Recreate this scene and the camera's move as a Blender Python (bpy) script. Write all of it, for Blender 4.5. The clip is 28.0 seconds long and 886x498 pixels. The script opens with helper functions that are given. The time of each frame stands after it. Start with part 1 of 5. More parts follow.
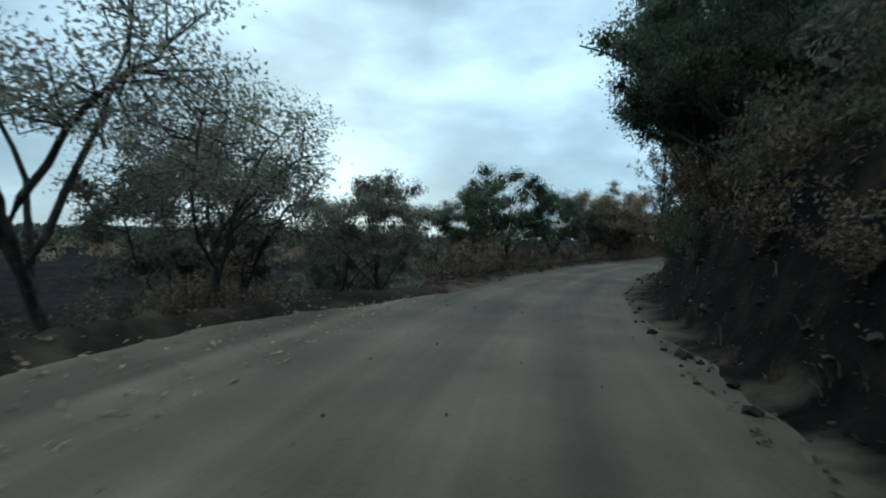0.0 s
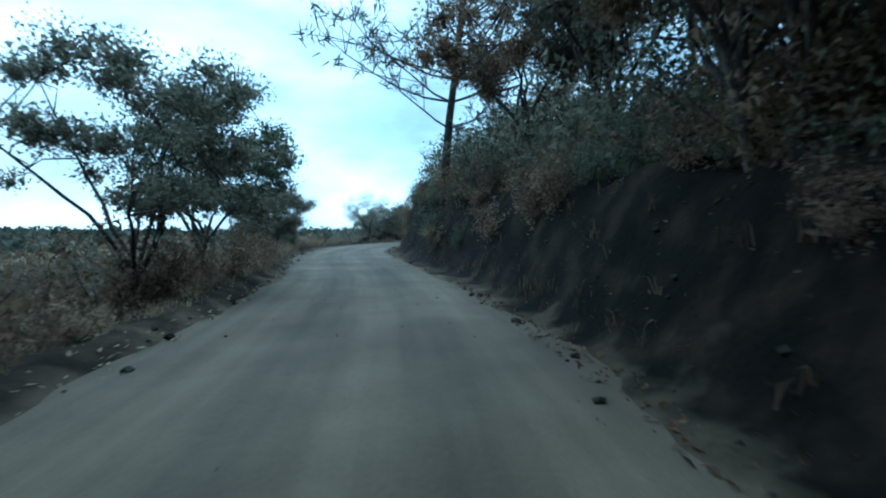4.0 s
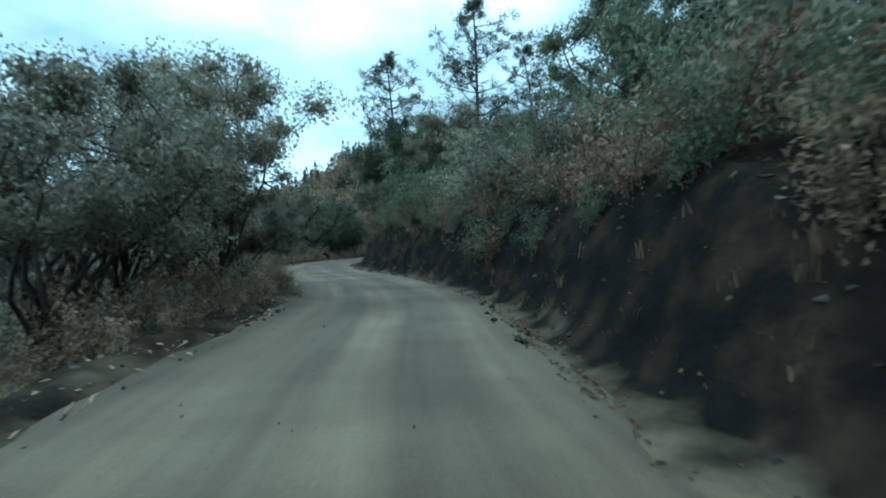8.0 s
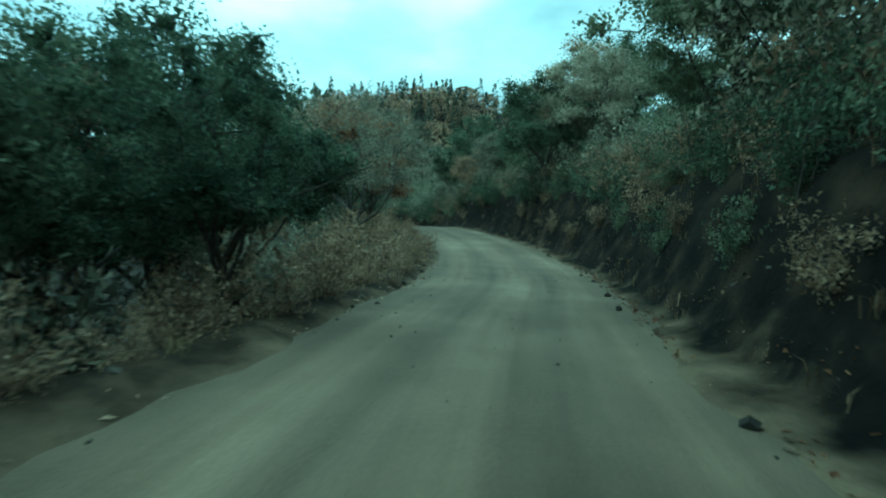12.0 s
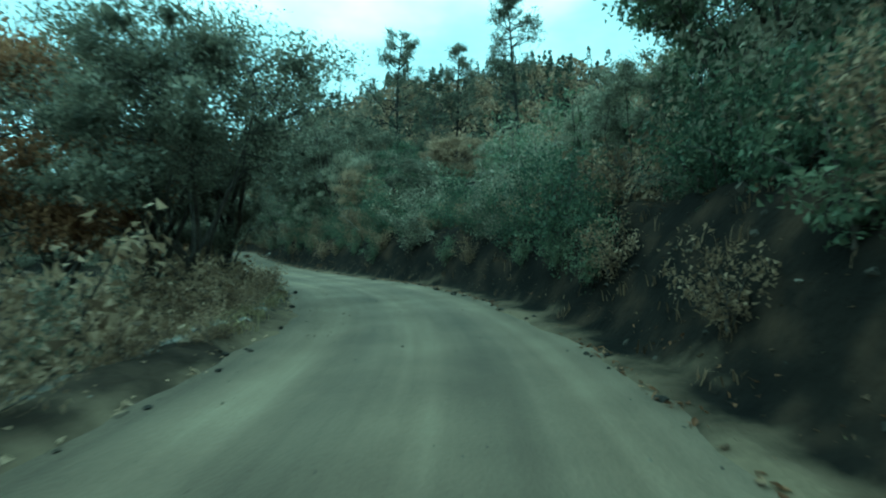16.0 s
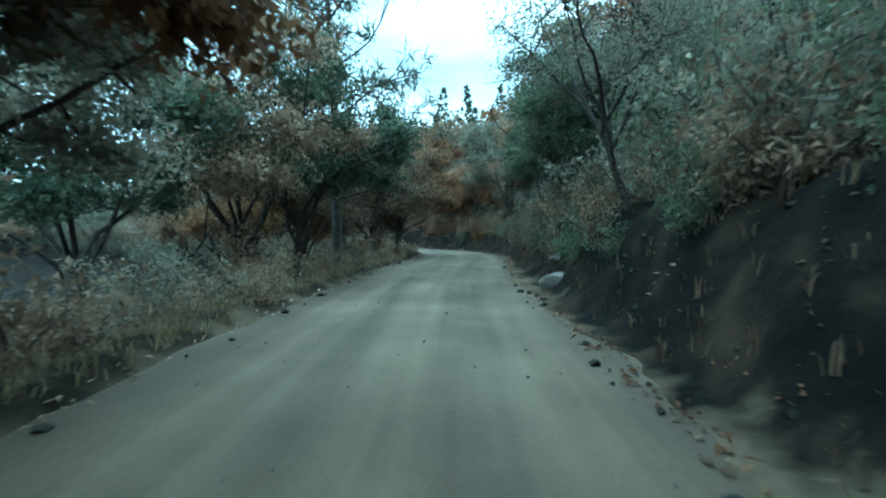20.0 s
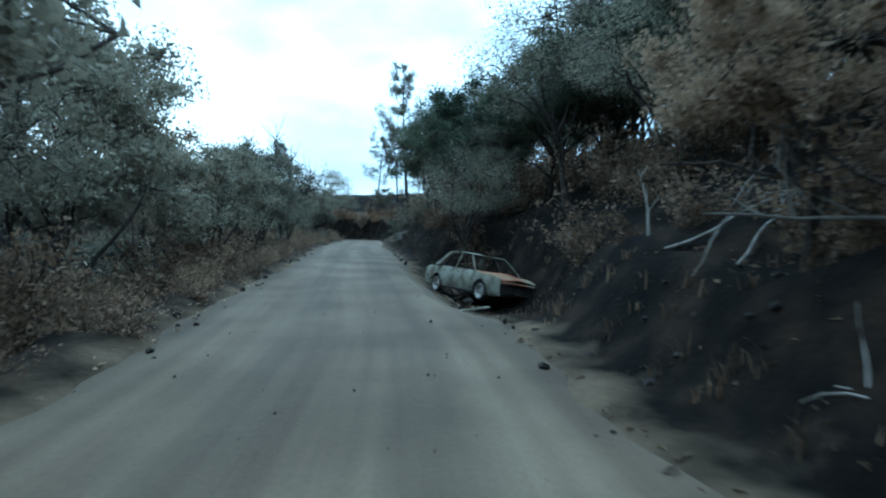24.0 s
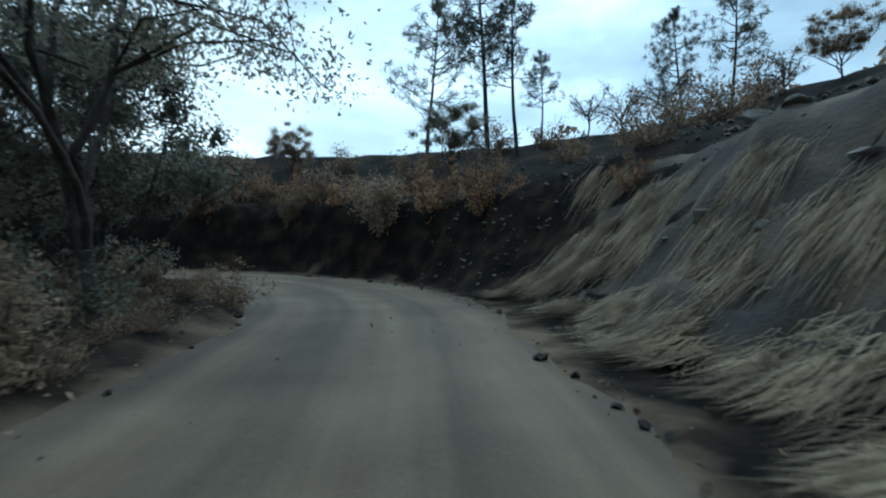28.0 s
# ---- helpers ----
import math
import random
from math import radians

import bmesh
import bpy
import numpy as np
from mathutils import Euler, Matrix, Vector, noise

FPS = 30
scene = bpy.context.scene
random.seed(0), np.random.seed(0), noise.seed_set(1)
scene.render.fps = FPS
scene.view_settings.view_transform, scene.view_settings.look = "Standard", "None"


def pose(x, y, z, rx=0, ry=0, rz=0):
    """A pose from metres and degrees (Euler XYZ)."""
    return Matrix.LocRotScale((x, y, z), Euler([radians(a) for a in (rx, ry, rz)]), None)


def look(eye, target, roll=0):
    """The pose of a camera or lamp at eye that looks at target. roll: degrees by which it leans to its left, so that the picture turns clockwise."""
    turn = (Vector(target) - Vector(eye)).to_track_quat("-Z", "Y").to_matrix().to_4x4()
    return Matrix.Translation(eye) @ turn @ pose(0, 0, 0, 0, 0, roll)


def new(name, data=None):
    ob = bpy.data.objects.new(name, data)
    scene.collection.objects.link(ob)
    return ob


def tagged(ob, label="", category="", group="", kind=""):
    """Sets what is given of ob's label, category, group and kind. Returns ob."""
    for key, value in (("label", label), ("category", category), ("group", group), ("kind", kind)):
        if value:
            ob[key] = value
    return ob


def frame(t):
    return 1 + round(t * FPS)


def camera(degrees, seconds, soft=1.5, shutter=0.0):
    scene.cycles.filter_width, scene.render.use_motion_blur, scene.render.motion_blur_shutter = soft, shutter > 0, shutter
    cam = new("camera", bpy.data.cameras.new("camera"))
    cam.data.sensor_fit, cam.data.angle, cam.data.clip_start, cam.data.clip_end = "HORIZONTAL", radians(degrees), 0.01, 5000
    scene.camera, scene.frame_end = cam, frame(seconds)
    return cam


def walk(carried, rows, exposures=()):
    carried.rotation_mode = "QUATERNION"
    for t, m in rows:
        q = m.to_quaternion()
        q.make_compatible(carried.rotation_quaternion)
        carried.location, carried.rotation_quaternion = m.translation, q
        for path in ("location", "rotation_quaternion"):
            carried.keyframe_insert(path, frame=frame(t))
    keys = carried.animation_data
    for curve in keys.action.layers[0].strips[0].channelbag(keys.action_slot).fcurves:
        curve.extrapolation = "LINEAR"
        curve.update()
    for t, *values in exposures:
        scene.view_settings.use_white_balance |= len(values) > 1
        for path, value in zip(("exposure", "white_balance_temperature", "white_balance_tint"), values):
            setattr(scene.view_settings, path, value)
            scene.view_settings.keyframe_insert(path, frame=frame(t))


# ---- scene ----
cam = camera(80.0, 28.0, soft=2.0, shutter=0.12)
PATH = [
    (0.0, pose(0.00, 0.00, 0.00, 88.73, -1.53, 5.65)),
    (0.5, pose(0.56, 6.95, -0.04, 87.18, 2.09, 0.78)),
    (1.0, pose(1.59, 13.82, -0.07, 86.88, 1.07, -7.19)),
    (1.5, pose(3.37, 20.54, -0.07, 87.83, 2.58, -16.55)),
    (2.0, pose(5.98, 27.04, -0.02, 88.98, -0.78, -26.35)),
    (2.5, pose(9.25, 33.31, 0.06, 89.95, -0.56, -31.66)),
    (3.0, pose(12.85, 39.47, 0.14, 88.75, -1.32, -32.10)),
    (3.5, pose(16.51, 45.59, 0.22, 88.38, -0.87, -27.64)),
    (4.0, pose(20.18, 51.68, 0.27, 87.85, -0.00, -34.68)),
    (4.5, pose(23.74, 57.78, 0.30, 87.56, -0.00, -31.96)),
    (5.0, pose(26.90, 64.06, 0.31, 87.30, -0.00, -23.02)),
    (5.5, pose(29.60, 70.54, 0.32, 86.62, -0.39, -14.54)),
    (6.0, pose(32.19, 77.02, 0.33, 88.23, -0.24, -19.95)),
    (6.5, pose(35.27, 83.17, 0.36, 88.06, 0.34, -26.48)),
    (7.0, pose(39.34, 88.53, 0.42, 86.43, 3.23, -40.75)),
    (7.5, pose(44.60, 92.53, 0.49, 88.18, 1.22, -62.95)),
    (8.0, pose(50.85, 94.83, 0.58, 90.07, 0.85, -85.62)),
    (8.5, pose(57.60, 95.86, 0.66, 86.97, -2.03, -86.64)),
    (9.0, pose(64.31, 96.80, 0.75, 87.98, -1.55, -77.60)),
    (9.5, pose(70.66, 98.64, 0.84, 90.17, -1.38, -64.07)),
    (10.0, pose(76.64, 101.41, 0.91, 89.20, 1.83, -63.00)),
    (10.5, pose(82.55, 104.30, 0.95, 88.15, 0.82, -61.73)),
    (11.0, pose(88.68, 106.38, 1.00, 87.47, 3.06, -72.62)),
    (11.5, pose(95.03, 107.15, 1.09, 89.09, 0.04, -82.78)),
    (12.0, pose(101.36, 106.64, 1.20, 88.70, -1.55, -94.41)),
    (12.5, pose(107.50, 105.19, 1.34, 89.50, 0.07, -103.38)),
    (13.0, pose(113.51, 103.50, 1.47, 89.10, 0.64, -110.50)),
    (13.5, pose(119.59, 102.36, 1.76, 87.80, -0.38, -97.50)),
    (14.0, pose(125.82, 102.16, 2.24, 89.50, -0.00, -85.71)),
    (14.5, pose(132.18, 102.75, 2.81, 90.60, -0.00, -80.73)),
    (15.0, pose(138.66, 103.68, 3.28, 90.20, -0.00, -77.98)),
    (15.5, pose(145.26, 104.48, 3.53, 89.00, 0.88, -79.22)),
    (16.0, pose(151.96, 104.93, 3.52, 89.20, 0.05, -84.00)),
    (16.5, pose(158.57, 105.37, 3.50, 87.72, 0.66, -91.00)),
    (17.0, pose(164.79, 106.63, 3.44, 84.20, -2.87, -82.00)),
    (17.5, pose(170.39, 109.24, 3.36, 91.81, 0.23, -59.70)),
    (18.0, pose(175.49, 112.79, 3.29, 88.78, 0.32, -51.85)),
    (18.5, pose(180.51, 116.45, 3.22, 88.72, 0.72, -54.63)),
    (19.0, pose(185.74, 119.80, 3.16, 88.93, -1.68, -56.55)),
    (19.5, pose(191.18, 122.97, 3.12, 88.60, 0.81, -57.45)),
    (20.0, pose(196.71, 126.20, 3.15, 88.60, -0.76, -58.02)),
    (20.5, pose(202.26, 129.57, 3.22, 88.90, 1.40, -59.55)),
    (21.0, pose(207.90, 132.91, 3.31, 88.82, -0.00, -58.79)),
    (21.5, pose(213.71, 136.03, 3.37, 88.54, -0.00, -63.92)),
    (22.0, pose(219.69, 138.95, 3.39, 88.32, -0.00, -68.04)),
    (22.5, pose(225.58, 142.08, 3.39, 87.71, -1.03, -64.45)),
    (23.0, pose(230.82, 146.05, 3.38, 86.41, -0.77, -47.69)),
    (23.5, pose(234.71, 151.26, 3.40, 88.19, -2.11, -29.12)),
    (24.0, pose(236.98, 158.30, 3.47, 88.65, -0.64, -11.38)),
    (24.5, pose(237.56, 163.50, 3.54, 90.50, -0.64, -3.91)),
    (25.0, pose(237.79, 169.90, 3.62, 89.73, 0.84, 0.36)),
    (25.5, pose(238.04, 176.60, 3.73, 87.24, 1.05, -5.03)),
    (26.0, pose(238.37, 185.17, 3.87, 88.15, -0.28, -1.81)),
    (26.5, pose(238.56, 192.09, 3.97, 88.63, -0.60, 0.45)),
    (27.0, pose(238.77, 198.77, 4.08, 89.09, 1.06, -0.44)),
    (27.5, pose(239.18, 205.16, 4.17, 89.55, 1.53, -4.25)),
    (28.0, pose(239.79, 211.34, 4.25, 89.31, -0.77, -8.38)),
]
walk(cam, PATH, exposures=[
    (0.0, 0.0, 4850, -10), (1.0, -0.15, 4700, -10), (2.0, 0.6, 4800, -12), (3.0, 1.25, 4120, -14), (3.5, 1.1, 4150, -14),
    (5.5, 0.1, 4150, -20), (6.0, 0.1, 4150, -22), (7.0, 0.2, 4400, -20), (8.0, 1.0, 4450, -20), (9.5, 1.0, 4600, -20), (11.0, 0.85, 4650, -20),
    (12.0, 1.15, 4200, -52), (13.5, 1.35, 4200, -48), (15.5, 1.1, 4100, -54), (17.0, 1.6, 4300, -48), (17.6, 1.1, 4300, -38), (18.5, 1.25, 4250, -28),
    (20.0, 1.95, 4150, -28), (22.5, 1.75, 4100, -18), (23.0, 1.6, 4060, -18), (24.0, 1.0, 4250, -12), (26.0, 0.55, 4650, -8), (27.0, 0.15, 4950, -6), (28.0, 0.4, 4700, -8)])

# ---- world, sun ----
world = bpy.data.worlds.new("overcast_sky")
scene.world = world
world.use_nodes = True
wn, wl = world.node_tree.nodes, world.node_tree.links
wn.clear()
w_out = wn.new("ShaderNodeOutputWorld")
w_bg = wn.new("ShaderNodeBackground")
w_sky = wn.new("ShaderNodeTexSky")
w_sky.sky_type = "NISHITA"
w_sky.sun_disc = False
w_sky.sun_elevation = radians(16)
w_sky.sun_rotation = radians(-20)
w_co = wn.new("ShaderNodeTexCoord")
w_map = wn.new("ShaderNodeMapping")
w_map.inputs["Scale"].default_value = (1.0, 1.0, 2.3)
w_noise = wn.new("ShaderNodeTexNoise")
w_noise.inputs["Scale"].default_value = 2.6
w_noise.inputs["Detail"].default_value = 5.0
w_noise.inputs["Roughness"].default_value = 0.5
w_ramp = wn.new("ShaderNodeValToRGB")
w_ramp.color_ramp.elements.new(0.47)
for w_stop, (w_at, w_grey) in zip(w_ramp.color_ramp.elements, [(0.26, (0.29, 0.325, 0.35)), (0.47, (0.56, 0.59, 0.61)), (0.67, (1.0, 1.02, 1.02))]):
    w_stop.position, w_stop.color = w_at, (*w_grey, 1)
w_mul = wn.new("ShaderNodeMixRGB")
w_mul.blend_type = "MIX"
w_mul.inputs[0].default_value = 0.90
w_gain = wn.new("ShaderNodeVectorMath")
w_gain.operation = "SCALE"
w_gain.inputs["Scale"].default_value = 0.085
wl.new(w_co.outputs["Generated"], w_map.inputs["Vector"])
wl.new(w_map.outputs["Vector"], w_noise.inputs["Vector"])
wl.new(w_noise.outputs["Fac"], w_ramp.inputs["Fac"])
wl.new(w_sky.outputs["Color"], w_gain.inputs[0])
wl.new(w_gain.outputs["Vector"], w_mul.inputs[1])
wl.new(w_ramp.outputs["Color"], w_mul.inputs[2])
# the cloud is brightest round the hidden sun and dims towards the opposite horizon
w_dir = wn.new("ShaderNodeVectorMath")
w_dir.operation = "DOT_PRODUCT"
w_dir.inputs[1].default_value = (0.33, 0.90, 0.28)
w_glow = wn.new("ShaderNodeMapRange")
w_glow.inputs["From Min"].default_value, w_glow.inputs["From Max"].default_value = -1.0, 1.0
w_glow.inputs["To Min"].default_value, w_glow.inputs["To Max"].default_value = 0.42, 1.08
w_dim = wn.new("ShaderNodeVectorMath")
w_dim.operation = "SCALE"
wl.new(w_co.outputs["Generated"], w_dir.inputs[0])
wl.new(w_dir.outputs["Value"], w_glow.inputs["Value"])
# an overcast sky is brightest overhead
w_sep = wn.new("ShaderNodeSeparateXYZ")
w_top = wn.new("ShaderNodeMapRange")
w_top.interpolation_type = "SMOOTHSTEP"
w_top.inputs["From Min"].default_value, w_top.inputs["From Max"].default_value = 0.40, 1.0
w_top.inputs["To Min"].default_value, w_top.inputs["To Max"].default_value = 1.0, 3.1
w_lift = wn.new("ShaderNodeMath")
w_lift.operation = "MULTIPLY"
wl.new(w_co.outputs["Generated"], w_sep.inputs[0])
wl.new(w_sep.outputs["Z"], w_top.inputs["Value"])
wl.new(w_top.outputs["Result"], w_lift.inputs[0])
wl.new(w_glow.outputs["Result"], w_lift.inputs[1])
wl.new(w_mul.outputs["Color"], w_dim.inputs[0])
wl.new(w_lift.outputs[0], w_dim.inputs["Scale"])
wl.new(w_dim.outputs["Vector"], w_bg.inputs["Color"])
w_bg.inputs["Strength"].default_value = 1.05
wl.new(w_bg.outputs["Background"], w_out.inputs["Surface"])

sun = new("sun", bpy.data.lights.new("sun", "SUN"))
sun.data.energy = 0.5
sun.data.angle = radians(30)
sun.data.color = (1.0, 0.95, 0.88)
sun.matrix_world = look((0, 0, 50), (-20 * math.sin(radians(-20)) * -1, -50, 30))


# ---- materials ----
def material(name, stops, scale=3.0, rough=0.9, bump=0.3, fine=40.0, metal=0.0, per="", spec=0.3, trans=0.0, grime=0.35):
    """Noise-driven colour between the given stops; per: island or object adds a random shift of its own."""
    m = bpy.data.materials.new(name)
    m.use_nodes = True
    n, l = m.node_tree.nodes, m.node_tree.links
    b = n["Principled BSDF"]
    b.inputs["Roughness"].default_value = rough
    b.inputs["Metallic"].default_value = metal
    b.inputs["Specular IOR Level"].default_value = spec
    co = n.new("ShaderNodeTexCoord")
    big = n.new("ShaderNodeTexNoise")
    big.inputs["Scale"].default_value, big.inputs["Detail"].default_value = scale, 4.0
    small = n.new("ShaderNodeTexNoise")
    small.inputs["Scale"].default_value, small.inputs["Detail"].default_value = fine, 3.0
    l.new(co.outputs["Object"], big.inputs["Vector"])
    l.new(co.outputs["Object"], small.inputs["Vector"])
    ramp = n.new("ShaderNodeValToRGB")
    while len(ramp.color_ramp.elements) < len(stops):
        ramp.color_ramp.elements.new(0.5)
    for e, (p, c) in zip(ramp.color_ramp.elements, stops):
        e.position, e.color = p, (*c, 1)
    fac = big.outputs["Fac"]
    if per:
        src = n.new("ShaderNodeNewGeometry").outputs["Random Per Island"] if per == "island" else n.new("ShaderNodeObjectInfo").outputs["Random"]
        mix = n.new("ShaderNodeMath")
        mix.operation = "MULTIPLY_ADD"
        mix.inputs[1].default_value, mix.inputs[2].default_value = 0.30, -0.15
        l.new(src, mix.inputs[0])
        add = n.new("ShaderNodeMath")
        l.new(fac, add.inputs[0])
        l.new(mix.outputs[0], add.inputs[1])
        fac = add.outputs[0]
        if per == "island":
            own = n.new("ShaderNodeObjectInfo")
            mix2 = n.new("ShaderNodeMath")
            mix2.operation = "MULTIPLY_ADD"
            mix2.inputs[1].default_value, mix2.inputs[2].default_value = 0.34, -0.17
            l.new(own.outputs["Random"], mix2.inputs[0])
            add2 = n.new("ShaderNodeMath")
            l.new(fac, add2.inputs[0])
            l.new(mix2.outputs[0], add2.inputs[1])
            fac = add2.outputs[0]
    l.new(fac, ramp.inputs["Fac"])
    grain = n.new("ShaderNodeMixRGB")
    grain.blend_type = "MULTIPLY"
    grain.inputs[0].default_value = grime
    l.new(ramp.outputs["Color"], grain.inputs[1])
    l.new(small.outputs["Fac"], grain.inputs[2])
    l.new(grain.outputs["Color"], b.inputs["Base Color"])
    if bump:
        bp = n.new("ShaderNodeBump")
        bp.inputs["Strength"].default_value, bp.inputs["Distance"].default_value = bump, 0.03
        l.new(small.outputs["Fac"], bp.inputs["Height"])
        l.new(bp.outputs["Normal"], b.inputs["Normal"])
    if trans:
        t = n.new("ShaderNodeBsdfTranslucent")
        l.new(grain.outputs["Color"], t.inputs["Color"])
        ms = n.new("ShaderNodeMixShader")
        ms.inputs[0].default_value = trans
        l.new(b.outputs[0], ms.inputs[1])
        l.new(t.outputs[0], ms.inputs[2])
        l.new(ms.outputs[0], n["Material Output"].inputs["Surface"])
    return m


M_ROAD = material("packed_dirt", [(0.3, (0.090, 0.066, 0.041)), (0.5, (0.127, 0.095, 0.060)), (0.72, (0.180, 0.138, 0.089))], 0.45, 0.95, 0.5, 24.0)


def wheel_tracks(m):
    """Long streaks and two paler wheel tracks that run along the road."""
    n, l = m.node_tree.nodes, m.node_tree.links
    grain = [q for q in n if q.type == "MIX_RGB"][0]
    uv = n.new("ShaderNodeUVMap")
    st = n.new("ShaderNodeMapping")
    st.inputs["Scale"].default_value = (2.6, 0.10, 1.0)
    nz = n.new("ShaderNodeTexNoise")
    nz.inputs["Scale"].default_value, nz.inputs["Detail"].default_value = 1.0, 6.0
    l.new(uv.outputs["UV"], st.inputs["Vector"])
    l.new(st.outputs["Vector"], nz.inputs["Vector"])
    ramp = n.new("ShaderNodeValToRGB")
    ramp.color_ramp.elements[0].position, ramp.color_ramp.elements[0].color = 0.30, (0.62, 0.60, 0.57, 1)
    ramp.color_ramp.elements[1].position, ramp.color_ramp.elements[1].color = 0.68, (1.0, 1.0, 1.0, 1)
    l.new(nz.outputs["Fac"], ramp.inputs["Fac"])
    sep = n.new("ShaderNodeSeparateXYZ")
    l.new(uv.outputs["UV"], sep.inputs[0])
    wave = n.new("ShaderNodeMath")
    wave.operation = "MULTIPLY_ADD"
    wave.inputs[1].default_value, wave.inputs[2].default_value = 3.93, -0.59
    l.new(sep.outputs["X"], wave.inputs[0])
    cs = n.new("ShaderNodeMath")
    cs.operation = "COSINE"
    l.new(wave.outputs[0], cs.inputs[0])
    rg = n.new("ShaderNodeMapRange")
    rg.inputs["From Min"].default_value, rg.inputs["To Min"].default_value, rg.inputs["To Max"].default_value = -1.0, 0.72, 1.12
    l.new(cs.outputs[0], rg.inputs["Value"])
    m1 = n.new("ShaderNodeMixRGB")
    m1.blend_type = "MULTIPLY"
    m1.inputs[0].default_value = 1.0
    old = grain.inputs[1].links[0].from_socket
    l.new(old, m1.inputs[1])
    l.new(ramp.outputs["Color"], m1.inputs[2])
    m2 = n.new("ShaderNodeMixRGB")
    m2.blend_type = "MULTIPLY"
    m2.inputs[0].default_value = 0.8
    l.new(m1.outputs["Color"], m2.inputs[1])
    l.new(rg.outputs["Result"], m2.inputs[2])
    l.new(m2.outputs["Color"], grain.inputs[1])


wheel_tracks(M_ROAD)
# scorched ground; its base colour is lowered further to stand in for canopy shade
M_SOIL = material("scorched_soil_with_shade", [(0.32, (0.005, 0.0045, 0.004)), (0.5, (0.011, 0.009, 0.007)), (0.72, (0.034, 0.025, 0.017))], 0.55, 1.0, 0.9, 9.0, spec=0.04)
M_BARK = material("dark_bark", [(0.35, (0.035, 0.028, 0.023)), (0.6, (0.075, 0.062, 0.05)), (0.75, (0.12, 0.10, 0.085))], 6.0, 0.95, 0.9, 25.0)
M_CHAR = material("charred_bark", [(0.4, (0.012, 0.011, 0.010)), (0.7, (0.045, 0.038, 0.032))], 5.0, 0.95, 0.9, 25.0)
M_PALE = material("pale_dead_wood", [(0.35, (0.16, 0.14, 0.115)), (0.65, (0.32, 0.29, 0.25))], 5.0, 0.9, 0.6, 30.0)


def leaf(name, dark, mid, light):
    return material(name, [(0.25, dark), (0.5, mid), (0.74, light)], 1.5, 0.65, 0.0, 12.0, per="island", trans=0.38, spec=0.12, grime=0.2)


M_GREEN = leaf("oak_leaves", (0.034, 0.045, 0.028), (0.085, 0.100, 0.060), (0.165, 0.172, 0.105))
M_OLIVE = leaf("dusty_leaves", (0.072, 0.071, 0.050), (0.180, 0.166, 0.118), (0.32, 0.288, 0.208))
M_BROWN = leaf("scorched_leaves", (0.075, 0.051, 0.032), (0.205, 0.145, 0.090), (0.37, 0.275, 0.18))
M_RUST = leaf("rusty_leaves", (0.085, 0.042, 0.020), (0.19, 0.105, 0.052), (0.31, 0.19, 0.10))
M_PINE = leaf("pine_needles", (0.040, 0.044, 0.030), (0.090, 0.092, 0.065), (0.17, 0.155, 0.110))
M_DRY = leaf("dry_grass", (0.13, 0.10, 0.05), (0.26, 0.21, 0.115), (0.42, 0.35, 0.20))
M_LITTER = leaf("trodden_leaves", (0.034, 0.023, 0.014), (0.090, 0.060, 0.036), (0.20, 0.138, 0.082))
M_STRAW = leaf("weathered_straw", (0.070, 0.052, 0.031), (0.19, 0.145, 0.088), (0.36, 0.285, 0.175))
M_STONE = material("dusty_stone", [(0.3, (0.055, 0.049, 0.041)), (0.55, (0.12, 0.106, 0.087)), (0.75, (0.22, 0.196, 0.162))], 1.8, 0.95, 0.8, 14.0, per="object")

M_RUBBLE = material("sooty_rubble", [(0.3, (0.022, 0.019, 0.016)), (0.55, (0.050, 0.043, 0.035)), (0.75, (0.11, 0.096, 0.078))], 2.6, 0.95, 0.8, 14.0, per="island", spec=0.1)

# ---- plan: the road's middle line ----
ROAD_X = [-3.5, -2.8, -2.0, -1.3, -0.6, 0.3, 2.0, 5.0, 9.1, 13.7, 18.3, 22.9, 26.9, 30.3, 34.1, 39.4, 46.9, 55.6, 64.5, 73.0, 81.1, 89.6, 98.6, 107.4, 116.1, 125.1, 134.0, 142.9, 151.9, 160.8, 169.3, 176.7, 184.2, 191.9, 199.6, 207.4, 215.3, 223.3, 230.6, 235.2, 236.9, 237.3, 237.6, 237.9, 238.2, 238.9, 239.7, 239.9, 238.5, 234.9, 229.6, 221.6, 213.0, 204.4]
ROAD_Y = [-35.8, -26.9, -17.9, -8.9, 0.0, 9.0, 17.8, 26.3, 34.3, 42.0, 49.8, 57.5, 65.6, 73.9, 82.1, 89.3, 94.0, 96.2, 97.5, 100.4, 104.3, 107.1, 107.5, 105.8, 103.6, 102.8, 103.6, 104.8, 105.5, 106.4, 109.4, 114.4, 119.5, 124.1, 128.7, 133.3, 137.5, 141.6, 146.8, 154.4, 163.2, 172.2, 181.2, 190.2, 199.2, 208.2, 217.1, 222.6, 227.4, 230.7, 232.0, 232.6, 233.6, 236.0]
ROAD_Z = [-1.50, -1.50, -1.50, -1.50, -1.50, -1.55, -1.57, -1.53, -1.43, -1.33, -1.25, -1.20, -1.19, -1.17, -1.14, -1.07, -0.97, -0.86, -0.74, -0.63, -0.56, -0.48, -0.35, -0.16, 0.05, 0.69, 1.46, 1.98, 2.02, 1.98, 1.87, 1.76, 1.67, 1.63, 1.69, 1.80, 1.88, 1.89, 1.89, 1.93, 2.04, 2.17, 2.31, 2.44, 2.58, 2.71, 2.80, 2.84, 2.88, 2.92, 2.96, 3.00, 3.04, 3.08]


